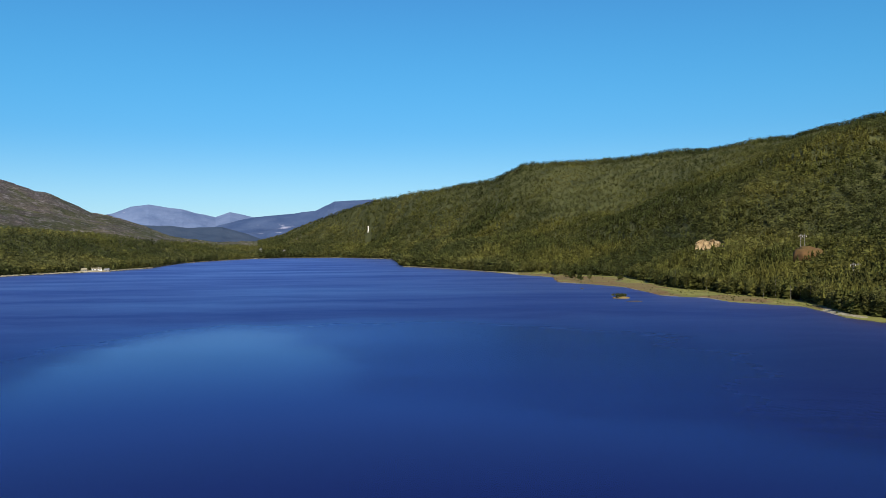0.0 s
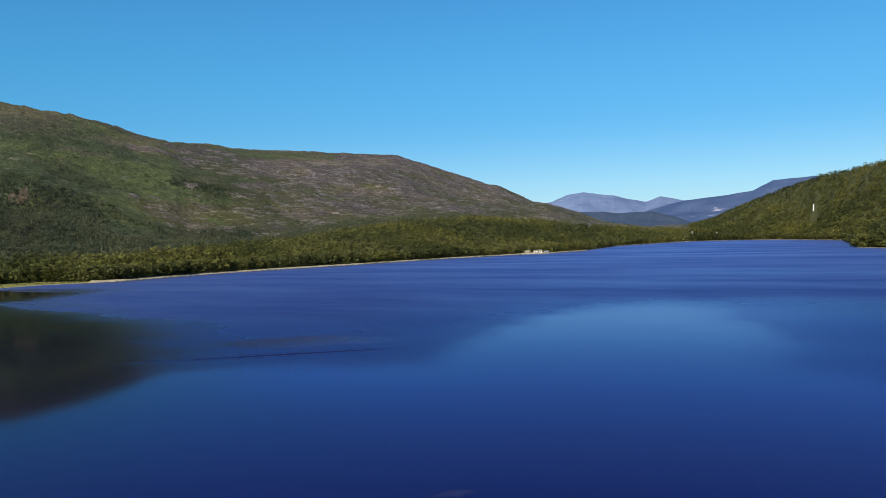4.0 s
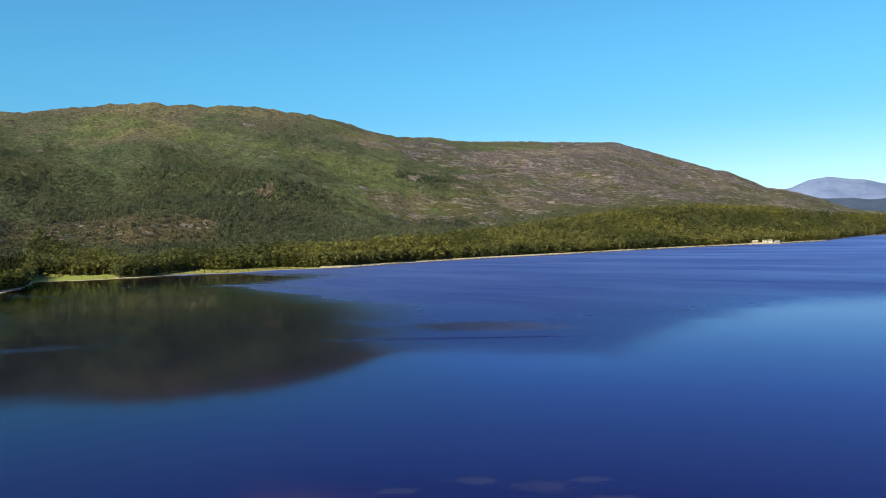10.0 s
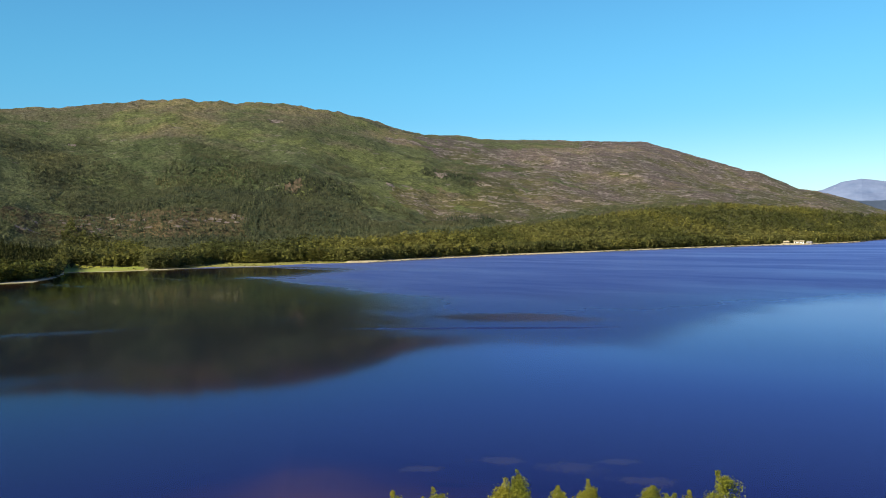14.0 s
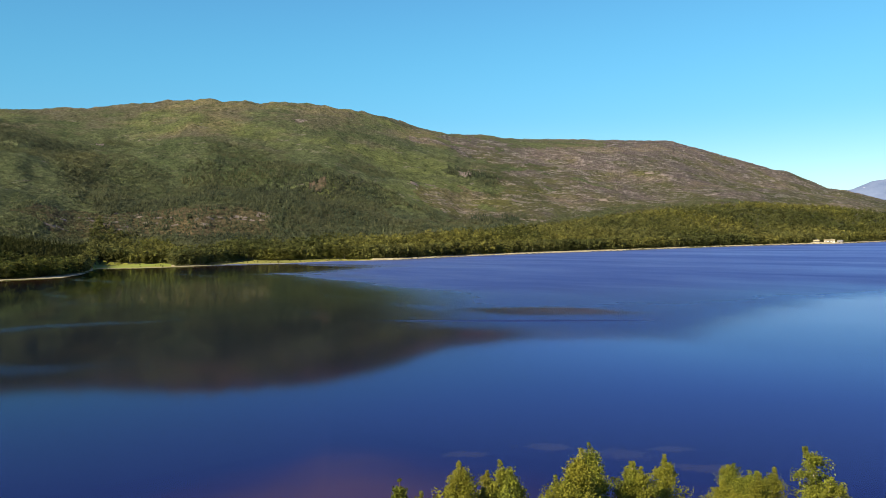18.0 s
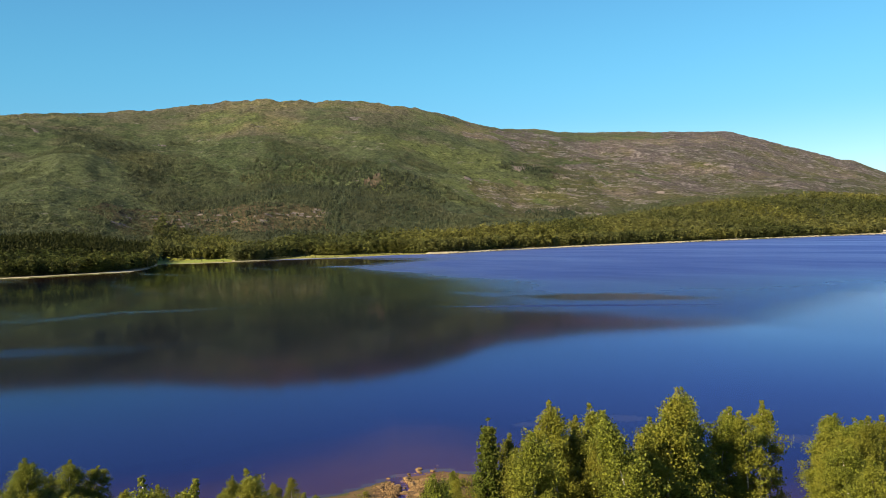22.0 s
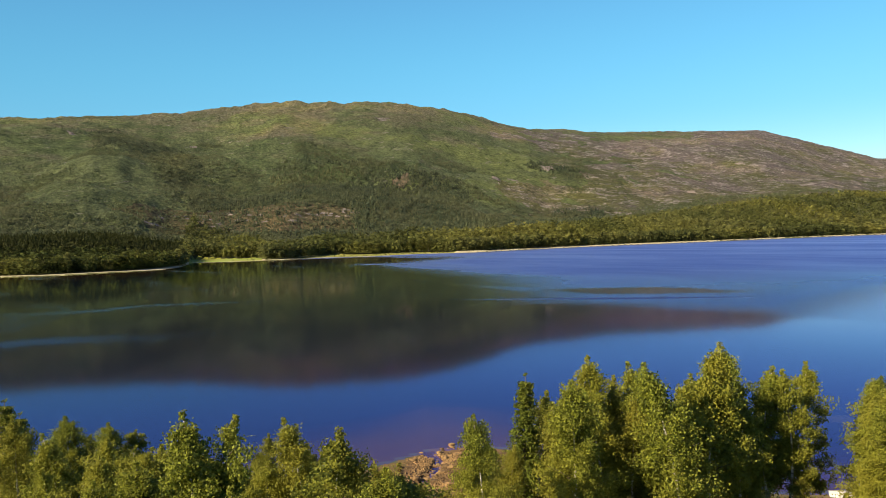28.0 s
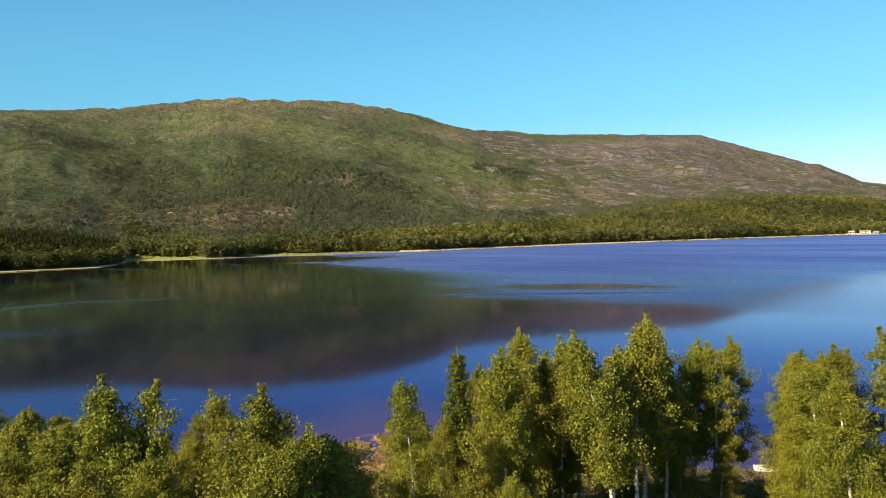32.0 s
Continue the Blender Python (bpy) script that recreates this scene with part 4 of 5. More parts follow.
    me = leaf_mesh("crown", np.array(tips), np.array(loose) * (tall / 8.5), int(leaves * 1.3), leaf, rng)
    me.materials.append(M[mat])
    crown = new("crown", me)
    crown.parent = tree
    return tree


def spruce(seed, tall=8.0, label=""):
    rng = np.random.default_rng(seed)
    tree = thing("spruce", (0, 0, -60), label, "spruce tree", "trees on the near bank")
    part("trunk", tube(bmesh.new(), [(0, 0, 0), (0, 0, tall * 0.5), (0, 0, tall)], [0.09, 0.06, 0.01], 7), M["twig"], tree, smooth=True)
    tips, loose = [], []
    for k in range(26):
        u = 0.06 + 0.92 * k / 26
        reach = 0.10 + 0.95 * (1 - u) ** 0.9
        ring = bmesh.new()
        for j in range(5):
            t = 2 * math.pi * (j + rng.random() * 0.6) / 5 + k
            a, b = Vector((0, 0, u * tall)), Vector((math.cos(t) * reach, math.sin(t) * reach, u * tall - 0.16 * reach))
            tube(ring, [a, b], [0.014, 0.004], 4)
            for w in np.linspace(0.25, 1, 6):
                tips.append(np.array(a.lerp(b, w)))
                loose.append(0.06 + 0.03 * rng.random())
        part("whorl", ring, M["twig"], tree)
    tips.append(np.array([0, 0, tall]))
    loose.append(0.05)
    me = leaf_mesh("crown", np.array(tips), np.array(loose), 15000, 0.075, rng)
    me.materials.append(M["needle"])
    crown = new("crown", me)
    crown.parent = tree
    return tree


TALL = "tall slender white-trunked birch in sunlit green leaf on the bank"
OPEN = "thin-crowned birch with its white trunk showing, at the water's edge"
ROUND = "bushy yellow-green young birch on the lake bank"
DUSKY = "dense darker green birch among lighter ones on the bank"
STEMS = "several-stemmed birch with bare grey twigs in its crown"
KINDS = {
    "tall": [birch(11, 8.5, 1.45, 0.37, 13500, label=TALL), birch(12, 8.5, 1.60, 0.34, 14500, label=TALL), birch(13, 8.5, 1.40, 0.42, 12000, label=TALL)],
    "open": [birch(21, 8.5, 1.40, 0.36, 11760, label=OPEN, limbs=9, fill=90), birch(22, 8.5, 1.50, 0.34, 12600, label=OPEN, limbs=9, fill=95)],
    "round": [birch(31, 8.0, 1.95, 0.06, 30000, leaf=0.060, label=ROUND, limbs=12, fill=230, point=0.42), birch(32, 8.0, 1.80, 0.05, 28000, leaf=0.060, label=ROUND, limbs=12, fill=210, point=0.48)],
    "dusky": [birch(41, 8.5, 1.65, 0.08, 24000, leaf=0.060, mat="green_leaf", label=DUSKY, limbs=11, fill=190, point=0.50), birch(42, 8.5, 1.50, 0.08, 22000, leaf=0.060, mat="green_leaf", label=DUSKY, limbs=10, point=0.55)],
    "stems": [birch(51, 8.2, 1.70, 0.12, 23100, label=STEMS, stems=2, limbs=10, fill=180, point=0.48)],
    "spruce": [spruce(61, 8.0, "narrow dark spruce rising among the birches")],
}
HEIGHT = {"tall": 8.5, "open": 8.5, "round": 8.0, "dusky": 8.5, "stems": 8.2, "spruce": 8.0}


def plant(kind, x, y, top, slim=1.0):
    az, r = math.degrees(math.atan2(-x, y)), math.hypot(x, y)
    z = spot(az, r).z - 0.08
    turns = random.Random(int(1000 * x) * 7 + int(1000 * y))
    k = (top - z - 0.1) / (1.045 * HEIGHT[kind])
    model = KINDS[kind][turns.randrange(len(KINDS[kind]))]
    return copy_thing(model, pose(x, y, z, turns.uniform(-2, 2), turns.uniform(-2, 2), turns.uniform(0, 360)) @ Matrix.Diagonal((k * slim, k * slim, k, 1)))


STANDS = [
    ("round", -39.6, 19.4, 1.8, 1.8), ("dusky", -36.4, 17.4, 3.6), ("round", -35.6, 24.0, 3.4), ("round", -37.8, 25.4, 3.0), ("dusky", -33.4, 22.4, 3.8), ("round", -31.0, 20.4, 4.6),
    ("round", -26.2, 2.4, 8.3), ("tall", -31.0, 2.2, 8.7), ("round", -29.6, 5.2, 8.2), ("dusky", -27.0, 6.8, 8.0), ("round", -31.8, 7.6, 7.6), ("stems", -28.6, 2.0, 8.2),
    ("round", -33.6, 4.2, 7.4), ("round", -35.2, 6.4, 6.2), ("round", -36.0, 2.0, 7.0), ("round", -37.6, 8.6, 4.6), ("dusky", -38.8, 4.6, 5.4), ("round", -36.6, 9.9, 4.4),
    ("round", -33.4, 12.6, 5.0), ("round", -36.4, 13.2, 4.2), ("round", -30.4, 11.2, 5.4), ("round", -34.0, 15.0, 3.8), ("dusky", -24.6, 10.0, 8.4), ("round", -20.6, 9.2, 8.0),
    ("round", -38.0, -1.2, 7.0), ("round", -34.6, -2.0, 8.4), ("dusky", -24.0, 16.6, 7.4), ("tall", -22.6, 22.8, 9.7), ("dusky", -23.0, 25.6, 8.6),
    ("tall", -21.6, 25.2, 9.8), ("round", -18.4, 33.6, 8.4), ("round", -17.0, 30.2, 8.6), ("dusky", -21.0, 36.6, 7.4), ("round", -27.6, 3.0, 8.6), ("stems", -30.5, 4.0, 8.5),
    ("round", -28.4, 4.4, 8.4), ("tall", -23.4, 4.75, 10.4), ("stems", -23.5, 5.4, 10.1), ("dusky", -35.0, 11.0, 6.5), ("tall", -27.5, 9.9, 8.7, 1.1), ("dusky", -19.0, 7.5, 10.55, 1.15),
    ("round", -17.2, 7.3, 9.4), ("round", -17.8, 8.3, 9.5), ("round", -20.4, 12.95, 9.75, 0.75), ("spruce", -25.6, 18.5, 9.8, 1.25), ("dusky", -26.2, 19.6, 8.6), ("round", -21.4, 17.4, 10.1),
    ("tall", -23.8, 20.8, 10.2), ("dusky", -25.2, 23.7, 8.8), ("tall", -23.8, 23.7, 9.6), ("dusky", -22.4, 21.6, 8.8), ("tall", -19.3, 21.0, 10.5), ("tall", -19.9, 23.1, 10.7),
    ("tall", -21.3, 27.1, 10.0), ("open", -21.0, 28.6, 9.2), ("open", -20.6, 30.1, 9.2), ("tall", -20.8, 25.6, 9.6), ("round", -19.9, 35.2, 8.2), ("dusky", -17.3, 32.0, 9.1),
    ("stems", -15.9, 36.0, 9.4, 1.1), ("round", -13.8, 27.1, 9.0), ("round", -16.4, 29.4, 8.6), ("tall", -11.2, 30.5, 9.2), ("round", -10.0, 27.0, 8.8), ("tall", -6.5, 32.0, 9.0),
    ("dusky", -33.0, 1.2, 9.3), ("round", -30.6, -0.6, 8.2), ("tall", -26.0, -1.5, 8.4), ("round", -25.2, 1.2, 7.8), ("round", -24.6, 4.6, 7.4), ("round", -22.4, 5.0, 7.0),
    ("dusky", -31.6, 6.3, 7.4), ("round", -25.9, 7.4, 7.2), ("stems", -33.2, 8.7, 6.2), ("round", -30.0, 8.8, 5.6), ("round", -20.2, 13.4, 6.2), ("dusky", -26.0, 16.8, 6.2),
    ("round", -18.6, 15.6, 6.6), ("round", -40.4, 20.2, 1.8, 2.0), ("round", -38.2, 18.6, 2.2, 1.8), ("round", -40.0, 6.6, 4.6, 1.3), ("round", -38.6, 10.6, 4.2, 1.4),
    ("round", -40.6, 12.6, 3.8, 1.4), ("dusky", -41.6, 9.4, 3.8, 1.4), ("round", -39.4, 14.8, 3.6, 1.5), ("dusky", -42.0, 16.2, 3.2, 1.5), ("round", -41.8, 3.4, 4.6, 1.3),
    ("dusky", -40.2, 0.6, 5.6, 1.2), ("round", -37.2, 16.0, 3.8, 1.4), ("round", -43.0, 13.4, 3.0, 1.6), ("dusky", -43.8, 17.8, 2.6, 1.9), ("round", -44.6, 11.2, 2.8, 1.9),
    ("spruce", -43.0, 1.2, 8.3, 1.5), ("spruce", -41.9, 1.8, 7.7, 1.4), ("spruce", -42.4, 0.2, 7.2, 1.4), ("round", -41.6, 3.45, 7.2, 1.2), ("round", -44.6, 5.9, 5.8, 1.3),
    ("round", -45.6, 7.2, 5.1, 1.3), ("round", -40.1, 11.3, 3.6, 1.4), ("dusky", -43.2, 4.4, 5.6, 1.3), ("round", -42.6, 7.8, 4.4, 1.4), ("round", -39.4, 2.2, 6.6, 1.2),
    ("round", -37.6, 5.4, 6.0, 1.2), ("round", -21.6, 6.0, 8.6, 1.1), ("dusky", -21.4, 4.2, 8.8, 1.1), ("round", -22.6, 3.2, 8.2, 1.1),
    ("open", -20.9, 28.6, 9.2, 1.0), ("tall", -22.8, 30.3, 8.6, 0.9), ("round", -18.5, 9.1, 9.0, 1.35), ("round", -18.0, 7.7, 9.1, 1.3), ("round", -19.6, 9.9, 8.2, 1.3),
    ("dusky", -22.3, 18.4, 9.0, 1.2), ("tall", -22.3, 19.6, 9.2, 1.1), ("dusky", -24.4, 22.0, 8.7, 1.1), 
    ("tall", -20.9, 23.0, 9.6), ("tall", -22.0, 26.0, 9.3), ("dusky", -24.8, 20.6, 8.8, 1.1),
    ("round", -18.9, 34.6, 8.0, 1.2), ("round", -18.4, 32.4, 8.3, 1.2), ("dusky", -18.0, 34.6, 8.5, 1.1),
    ("round", -34.0, 10.9, 5.2, 1.3), ("round", -28.0, 8.6, 7.2, 1.2), ("round", -43.6, 3.6, 5.4, 1.4), ("round", -40.8, 5.0, 5.6, 1.4), ("round", -25.6, 4.2, 8.6, 1.3),
    ("dusky", -22.0, 27.5, 4.8, 1.5), ("round", -20.5, 26.6, 5.2, 1.4), ("dusky", -19.8, 28.0, 4.9, 1.5), ("round", -23.0, 26.3, 4.8, 1.4),
]
for stand in STANDS:
    plant(*stand)
for models in KINDS.values():
    for model in models:
        for ob in (*model.children_recursive, model):
            bpy.data.objects.remove(ob)


# ---- undergrowth, stones and the beach ----
def undergrowth(name, label, mat, count, spread, leaf, seed, low=0.1, high=0.9, keep=None):
    rng = np.random.default_rng(seed)
    az, r = 22 + 76 * rng.random(count), 12 + 46 * rng.random(count) ** 0.8
    ok = (np.abs(az - 31.5) > np.where(r > 43, 2.4, 0)) & (read(NEAR_SHORE, az) - r > np.where(az > 55, 2.2, 0.9)) & ((np.abs(az - 58.6 - 0.22 * (55 - r)) > 1.3 + 0.17 * (r - 42).clip(0, 15)) | (r < 38))
    az, r = az[ok], r[ok]
    a = np.radians(az)
    h = low + (high - low) * rng.random(len(az)) ** 2
    c = np.stack([-np.sin(a) * r, np.cos(a) * r, land(az, r) + h * 0.5], -1)
    me = leaf_mesh(name, c, h * spread, len(az) * 60, leaf, rng, -0.6)
    me.materials.append(mat)
    return tagged(new(name, me), label, "undergrowth", kind="stuff")


undergrowth("shrubs", "knee-high willow and birch scrub under the trees", M["green_leaf"], 6000, 0.42, 0.07, 81, 0.15, 1.0)
undergrowth("grass", "dry yellowing grass tufts on the bank", leafy("dry_grass", (0.12, 0.09, 0.025), (0.26, 0.20, 0.06), (0.16, 0.15, 0.04), 0.4), 2600, 0.45, 0.09, 82, 0.05, 0.45)


def stone_mesh(seed):
    rng = np.random.default_rng(seed)
    bm = bmesh.new()
    bmesh.ops.create_icosphere(bm, subdivisions=1, radius=0.5)
    for v in bm.verts:
        v.co = Vector((v.co.x * 1.25, v.co.y, v.co.z * 0.6)) * (0.8 + 0.4 * rng.random())
    me = bpy.data.meshes.new("stone")
    bm.to_mesh(me)
    bm.free()
    me.materials.append(M["pebble"])
    return me


stones = [stone_mesh(k) for k in range(5)]
rng = np.random.default_rng(9)
for k in range(190):
    r = 40 + 16.5 * rng.random()
    az = 58.9 + 0.22 * (55 - r) + rng.normal() * (0.5 + 0.06 * max(r - 42, 0))
    if read(NEAR_SHORE, np.array([az]))[0] - r < -1.2:
        continue
    p = spot(az, r)
    ob = new("stone", stones[k % 5])
    if k > 120:
        r = 42 + 9.5 * rng.random()
        az = float(read(BROOK, np.array([r]))[0]) + 0.35 * rng.normal()
        p = spot(az, r)
        p.z = max(p.z, -0.05)
    size = 0.16 + 0.42 * rng.random() ** 2.5
    ob.matrix_basis = pose(p.x, p.y, p.z + 0.08 * size, 0, 0, 360 * rng.random()) @ Matrix.Diagonal((size, size, size, 1))
    tagged(ob, "weathered rust-brown stone on the gravel beach", "stone", "stones on the beach")


def gravel():
    rng = np.random.default_rng(10)
    pool = np.array([[math.cos(t), math.sin(t), 0] for t in (0, 2.1, 4.2)])
    V, F = [], []
    for k in range(7000):
        r = 39 + 18 * rng.random()
        az = 58.6 + 0.22 * (55 - r) + rng.normal() * (0.4 + 0.08 * max(r - 42, 0))
        if read(NEAR_SHORE, np.array([az]))[0] - r < -0.8:
            continue
        p = spot(az, r)
        if p.z < 0.03:
            continue
        s, t = 0.05 + 0.10 * rng.random(), rng.random() * 6.28
        b = len(V)
        for c in pool:
            V.append((p.x + s * (c[0] * math.cos(t) - c[1] * math.sin(t)), p.y + s * (c[0] * math.sin(t) + c[1] * math.cos(t)), p.z - 0.01))
        V.append((p.x, p.y, p.z + s * 0.7))
        F += [(b, b + 1, b + 3), (b + 1, b + 2, b + 3), (b + 2, b, b + 3)]
    return tagged(link_mesh("gravel", V, F, M["pebble"]), "coarse orange-brown gravel on the beach", "gravel", kind="stuff")


gravel()


def rowing_boat(at, turn):
    """A white boat lying keel up at the water's edge."""
    boat = thing("rowing_boat", at, "white rowing boat lying keel up on the shore under birches", "boat", turn=turn)
    stations = [(-1.9, 0.45, 0.42), (-1.2, 0.66, 0.5), (0, 0.74, 0.52), (1.1, 0.6, 0.5), (1.8, 0.3, 0.46), (2.15, 0.04, 0.42)]
    rows = 5
    for side in (-1, 1):
        for k in range(rows):
            bm = bmesh.new()
            prev = None
            for x, half, deep in stations:
                ring = []
                for e in (k / rows, (k + 1.06) / rows):
                    a = math.pi / 2 * min(e, 1)
                    out = 0.014 * (1 - (e - k / rows) * rows)
                    ring.append(bm.verts.new((x, side * (half * math.cos(a) + out), deep * math.sin(a) + out)))
                if prev:
                    bm.faces.new((prev[0], ring[0], ring[1], prev[1]))
                prev = ring
            bmesh.ops.solidify(bm, geom=list(bm.faces), thickness=0.014)
            part("strake", bm, M["white"], boat)
    part("keel", tube(bmesh.new(), [(x, 0, d + 0.02) for x, _, d in stations], [0.035] * 6, 6), M["grey_wood"], boat)
    part("transom", box(bmesh.new(), (0.03, 0.86, 0.4), (-1.9, 0, 0.2), bevel=0.008), M["white"], boat)
    for side in (-1, 1):
        part("gunwale", tube(bmesh.new(), [(x, side * (h + 0.02), 0.02) for x, h, _ in stations], [0.025] * 6, 6), M["grey_wood"], boat)
    return boat


p = spot(31.3, 47.2)
boat = rowing_boat((p.x, p.y, max(p.z, 0.05)), 40)
boat.scale = (0.6, 0.6, 0.6)


# ---- things on the far shores ----
def house(name, at, turn, long, deep, wall_h, roof_h, wall, roof, label, windows=4, category="house"):
    """A house with a pitched roof, door and windows."""
    h = thing(name, at, label, category, turn=turn)
    part("wall", box(bmesh.new(), (long, deep, wall_h + 1), (0, 0, wall_h / 2 - 0.5), bevel=0.05), wall, h)
    for side in (-1, 1):
        bm = bmesh.new()
        slope = math.degrees(math.atan2(roof_h, deep / 2))
        run = math.hypot(deep / 2 + 0.5, roof_h * (deep / 2 + 0.5) / (deep / 2))
        box(bm, (long + 1.0, run, 0.16), (0, side * (deep / 4 + 0.2), wall_h + roof_h / 2 - 0.02), (-side * slope, 0, 0), 0.03)
        part("roof", bm, roof, h)
    for end in (-1, 1):
        bm = bmesh.new()
        vs = [bm.verts.new((end * (long / 2 + dx), y, z)) for dx in (-0.1, 0) for y, z in ((-deep / 2, wall_h - 0.05), (deep / 2, wall_h - 0.05), (0, wall_h + roof_h - 0.12))]
        bm.faces.new(vs[:3]), bm.faces.new(vs[3:])
        for a, b in ((0, 1), (1, 2), (2, 0)):
            bm.faces.new((vs[a], vs[b], vs[b + 3], vs[a + 3]))
        bmesh.ops.recalc_face_normals(bm, faces=bm.faces)
        part("gable", bm, wall, h)
    for k in range(windows):
        x = long * ((k + 0.5) / windows - 0.5)
        w = part("window", box(bmesh.new(), (1.3, 0.12, 1.2), (x, -deep / 2 - 0.02, wall_h * 0.55), bevel=0.03), M["white"], h)
        part("pane", box(bmesh.new(), (1.08, 0.06, 0.98), (x, -deep / 2 - 0.07, wall_h * 0.55)), M["dark_glass"], w)
    part("door", box(bmesh.new(), (0.95, 0.1, 2.0), (long * 0.07, -deep / 2 - 0.03, 1.0), bevel=0.02), M["grey_wood"], h)
    part("chimney", box(bmesh.new(), (0.7, 0.7, 1.3), (long * 0.2, 0.3, wall_h + roof_h + 0.2), bevel=0.03), M["roof"], h)
    return h


def facing(az):
    """The turn that shows a front to the near bank."""
    return az


def clearing(name, label, az, r, wide, deep, mat, category="clearing", seed=0, lift=0.12):
    """A patch of bare ground draped on the land, with an uneven rim."""
    rng = np.random.default_rng(seed)
    bm = bmesh.new()
    cx, cy = bearing(az, r).xy
    o = Vector((math.cos(radians(az)), math.sin(radians(az))))
    u = Vector((-o.y, o.x))
    rings = []
    for k in range(5):
        ring = []
        for j in range(28):
            t = 2 * math.pi * j / 28
            e = (k / 4) * (0.75 + 0.5 * float(fbm(np.array([math.cos(t) * 2.0 + seed]), np.array([math.sin(t) * 2.0]), 1.0, 3, seed)[0] + 0.5))
            q = Vector((cx, cy)) + o * wide * 0.5 * math.cos(t) * e + u * deep * 0.5 * math.sin(t) * e
            z = float(land(np.array([math.degrees(math.atan2(-q.x, q.y))]), np.array([q.length]))[0])
            ring.append(bm.verts.new((q.x, q.y, z + lift * (1.6 if k < 4 else -1.5))))
        rings.append(ring)
    for a, b in zip(rings[1:], rings[2:]):
        for j in range(28):
            bm.faces.new((a[j], a[(j + 1) % 28], b[(j + 1) % 28], b[j]))
    bm.faces.new(rings[1])
    for v in rings[0]:
        bm.verts.remove(v)
    bmesh.ops.recalc_face_normals(bm, faces=bm.faces)
    return tagged(part(name, bm, mat, None), label, category, kind="structure")


clearing("ground_yard", "pale gravel yard by the lake", 25.2, 926, 40, 22, M["strand"], seed=3, lift=0.3)
p = spot(24.95, 930)
house("lake_cabin", (p.x, p.y, p.z), facing(24.9), 10, 5, 2.2, 1.1, M["white"], M["strand"], "long white lakeside cabin with a pale roof by the shore", 3, "cabin")
p = spot(25.75, 924)
house("boathouse", (p.x, p.y, p.z), facing(40), 5.5, 4, 1.9, 1.1, M["grey_wood"], M["strand"], "weathered grey boathouse with a pale roof by the shore", 2, "boathouse")
p = spot(24.3, 930)
house("shed", (p.x, p.y, p.z), facing(10), 5, 4, 2.1, 1.1, M["grey_wood"], M["roof"], "small grey wooden shed beside a white cabin", 1, "shed")
p = WHITE_HOUSE
house("white_house", p, facing(13), 5.5, 5, 4.6, 2.0, M["white"], M["roof"], "tall white house among birches at the lake's far end", 3)
p = FARM
house("farmhouse", p, facing(-10), 8, 5, 2.8, 1.6, M["grey_wood"], M["grey_wood"], "pale farmhouse with a grey roof at the lake's far end", 3)


def tower(at, label):
    """A slender white lookout tower that stands out of the wood."""
    t = thing("tower", at, label, "tower")
    part("shaft", tube(bmesh.new(), [(0, 0, -3), (0, 0, 5), (0, 0, 11)], [1.5, 1.3, 1.0], 12), M["white"], t)
    part("gallery", tube(bmesh.new(), [(0, 0, 10.6), (0, 0, 11.3)], [1.6, 1.6], 12), M["white"], t)
    part("roof", tube(bmesh.new(), [(0, 0, 11.3), (0, 0, 12.9)], [1.4, 0.1], 12), M["roof"], t)
    return t


tower(TOWER, "slender white tower rising out of a birch slope")


def pylon(at, turn, tall, label):
    """A wooden H-frame power pole."""
    y = thing("power_pylon", at, label, "power pole", "power line", turn)
    for x in (-1.0, 1.0):
        part("pole", tube(bmesh.new(), [(x, 0, -1), (x, 0, tall)], [0.15, 0.11], 8), M["grey_wood"], y)
        part("brace", tube(bmesh.new(), [(x, 0, tall * 0.55), (-x * 0.1, 0, tall - 0.9)], [0.05, 0.05], 5), M["grey_wood"], y)
    part("crossarm", box(bmesh.new(), (3.6, 0.18, 0.2), (0, 0, tall - 0.7), bevel=0.03), M["grey_wood"], y)
    for x in (-1.9, 0, 1.9):
        part("insulator", tube(bmesh.new(), [(x, 0, tall - 0.9), (x, 0, tall - 1.7)], [0.12, 0.1], 8), M["white"], y)
    return y


def knoll(name, p, wide, high, mat, label, seed):
    """A bare dome of rock and earth."""
    bm = bmesh.new()
    bmesh.ops.create_icosphere(bm, subdivisions=4, radius=1.0)
    for v in bm.verts:
        n = float(fbm(np.array([v.co.x * 3 + seed]), np.array([v.co.y * 3 + v.co.z * 2]), 1.0, 4, seed)[0])
        v.co = Vector((v.co.x * wide / 2, v.co.y * wide / 2, v.co.z * high)) * (1 + 0.34 * n)
    ob = part(name, bm, mat, None, smooth=True)
    ob.location = p
    return tagged(ob, label, "knoll")


foot = KNOLL
k = knoll("bare_knoll", foot, 18, 7.2, M["bank"], "bare brown rounded knoll among spruces", 4)
p = bearing(-24.75, foot.xy.length, foot.z + 6.9)
pylon(p, -25, 7.4, "grey wooden double power pole on a bare knoll")
p = uphill(-27.92, -0.052)
pylon(p, -28, 28.2 - 0.0285 * p.xy.length - p.z, "grey wooden double power pole among tall trees")


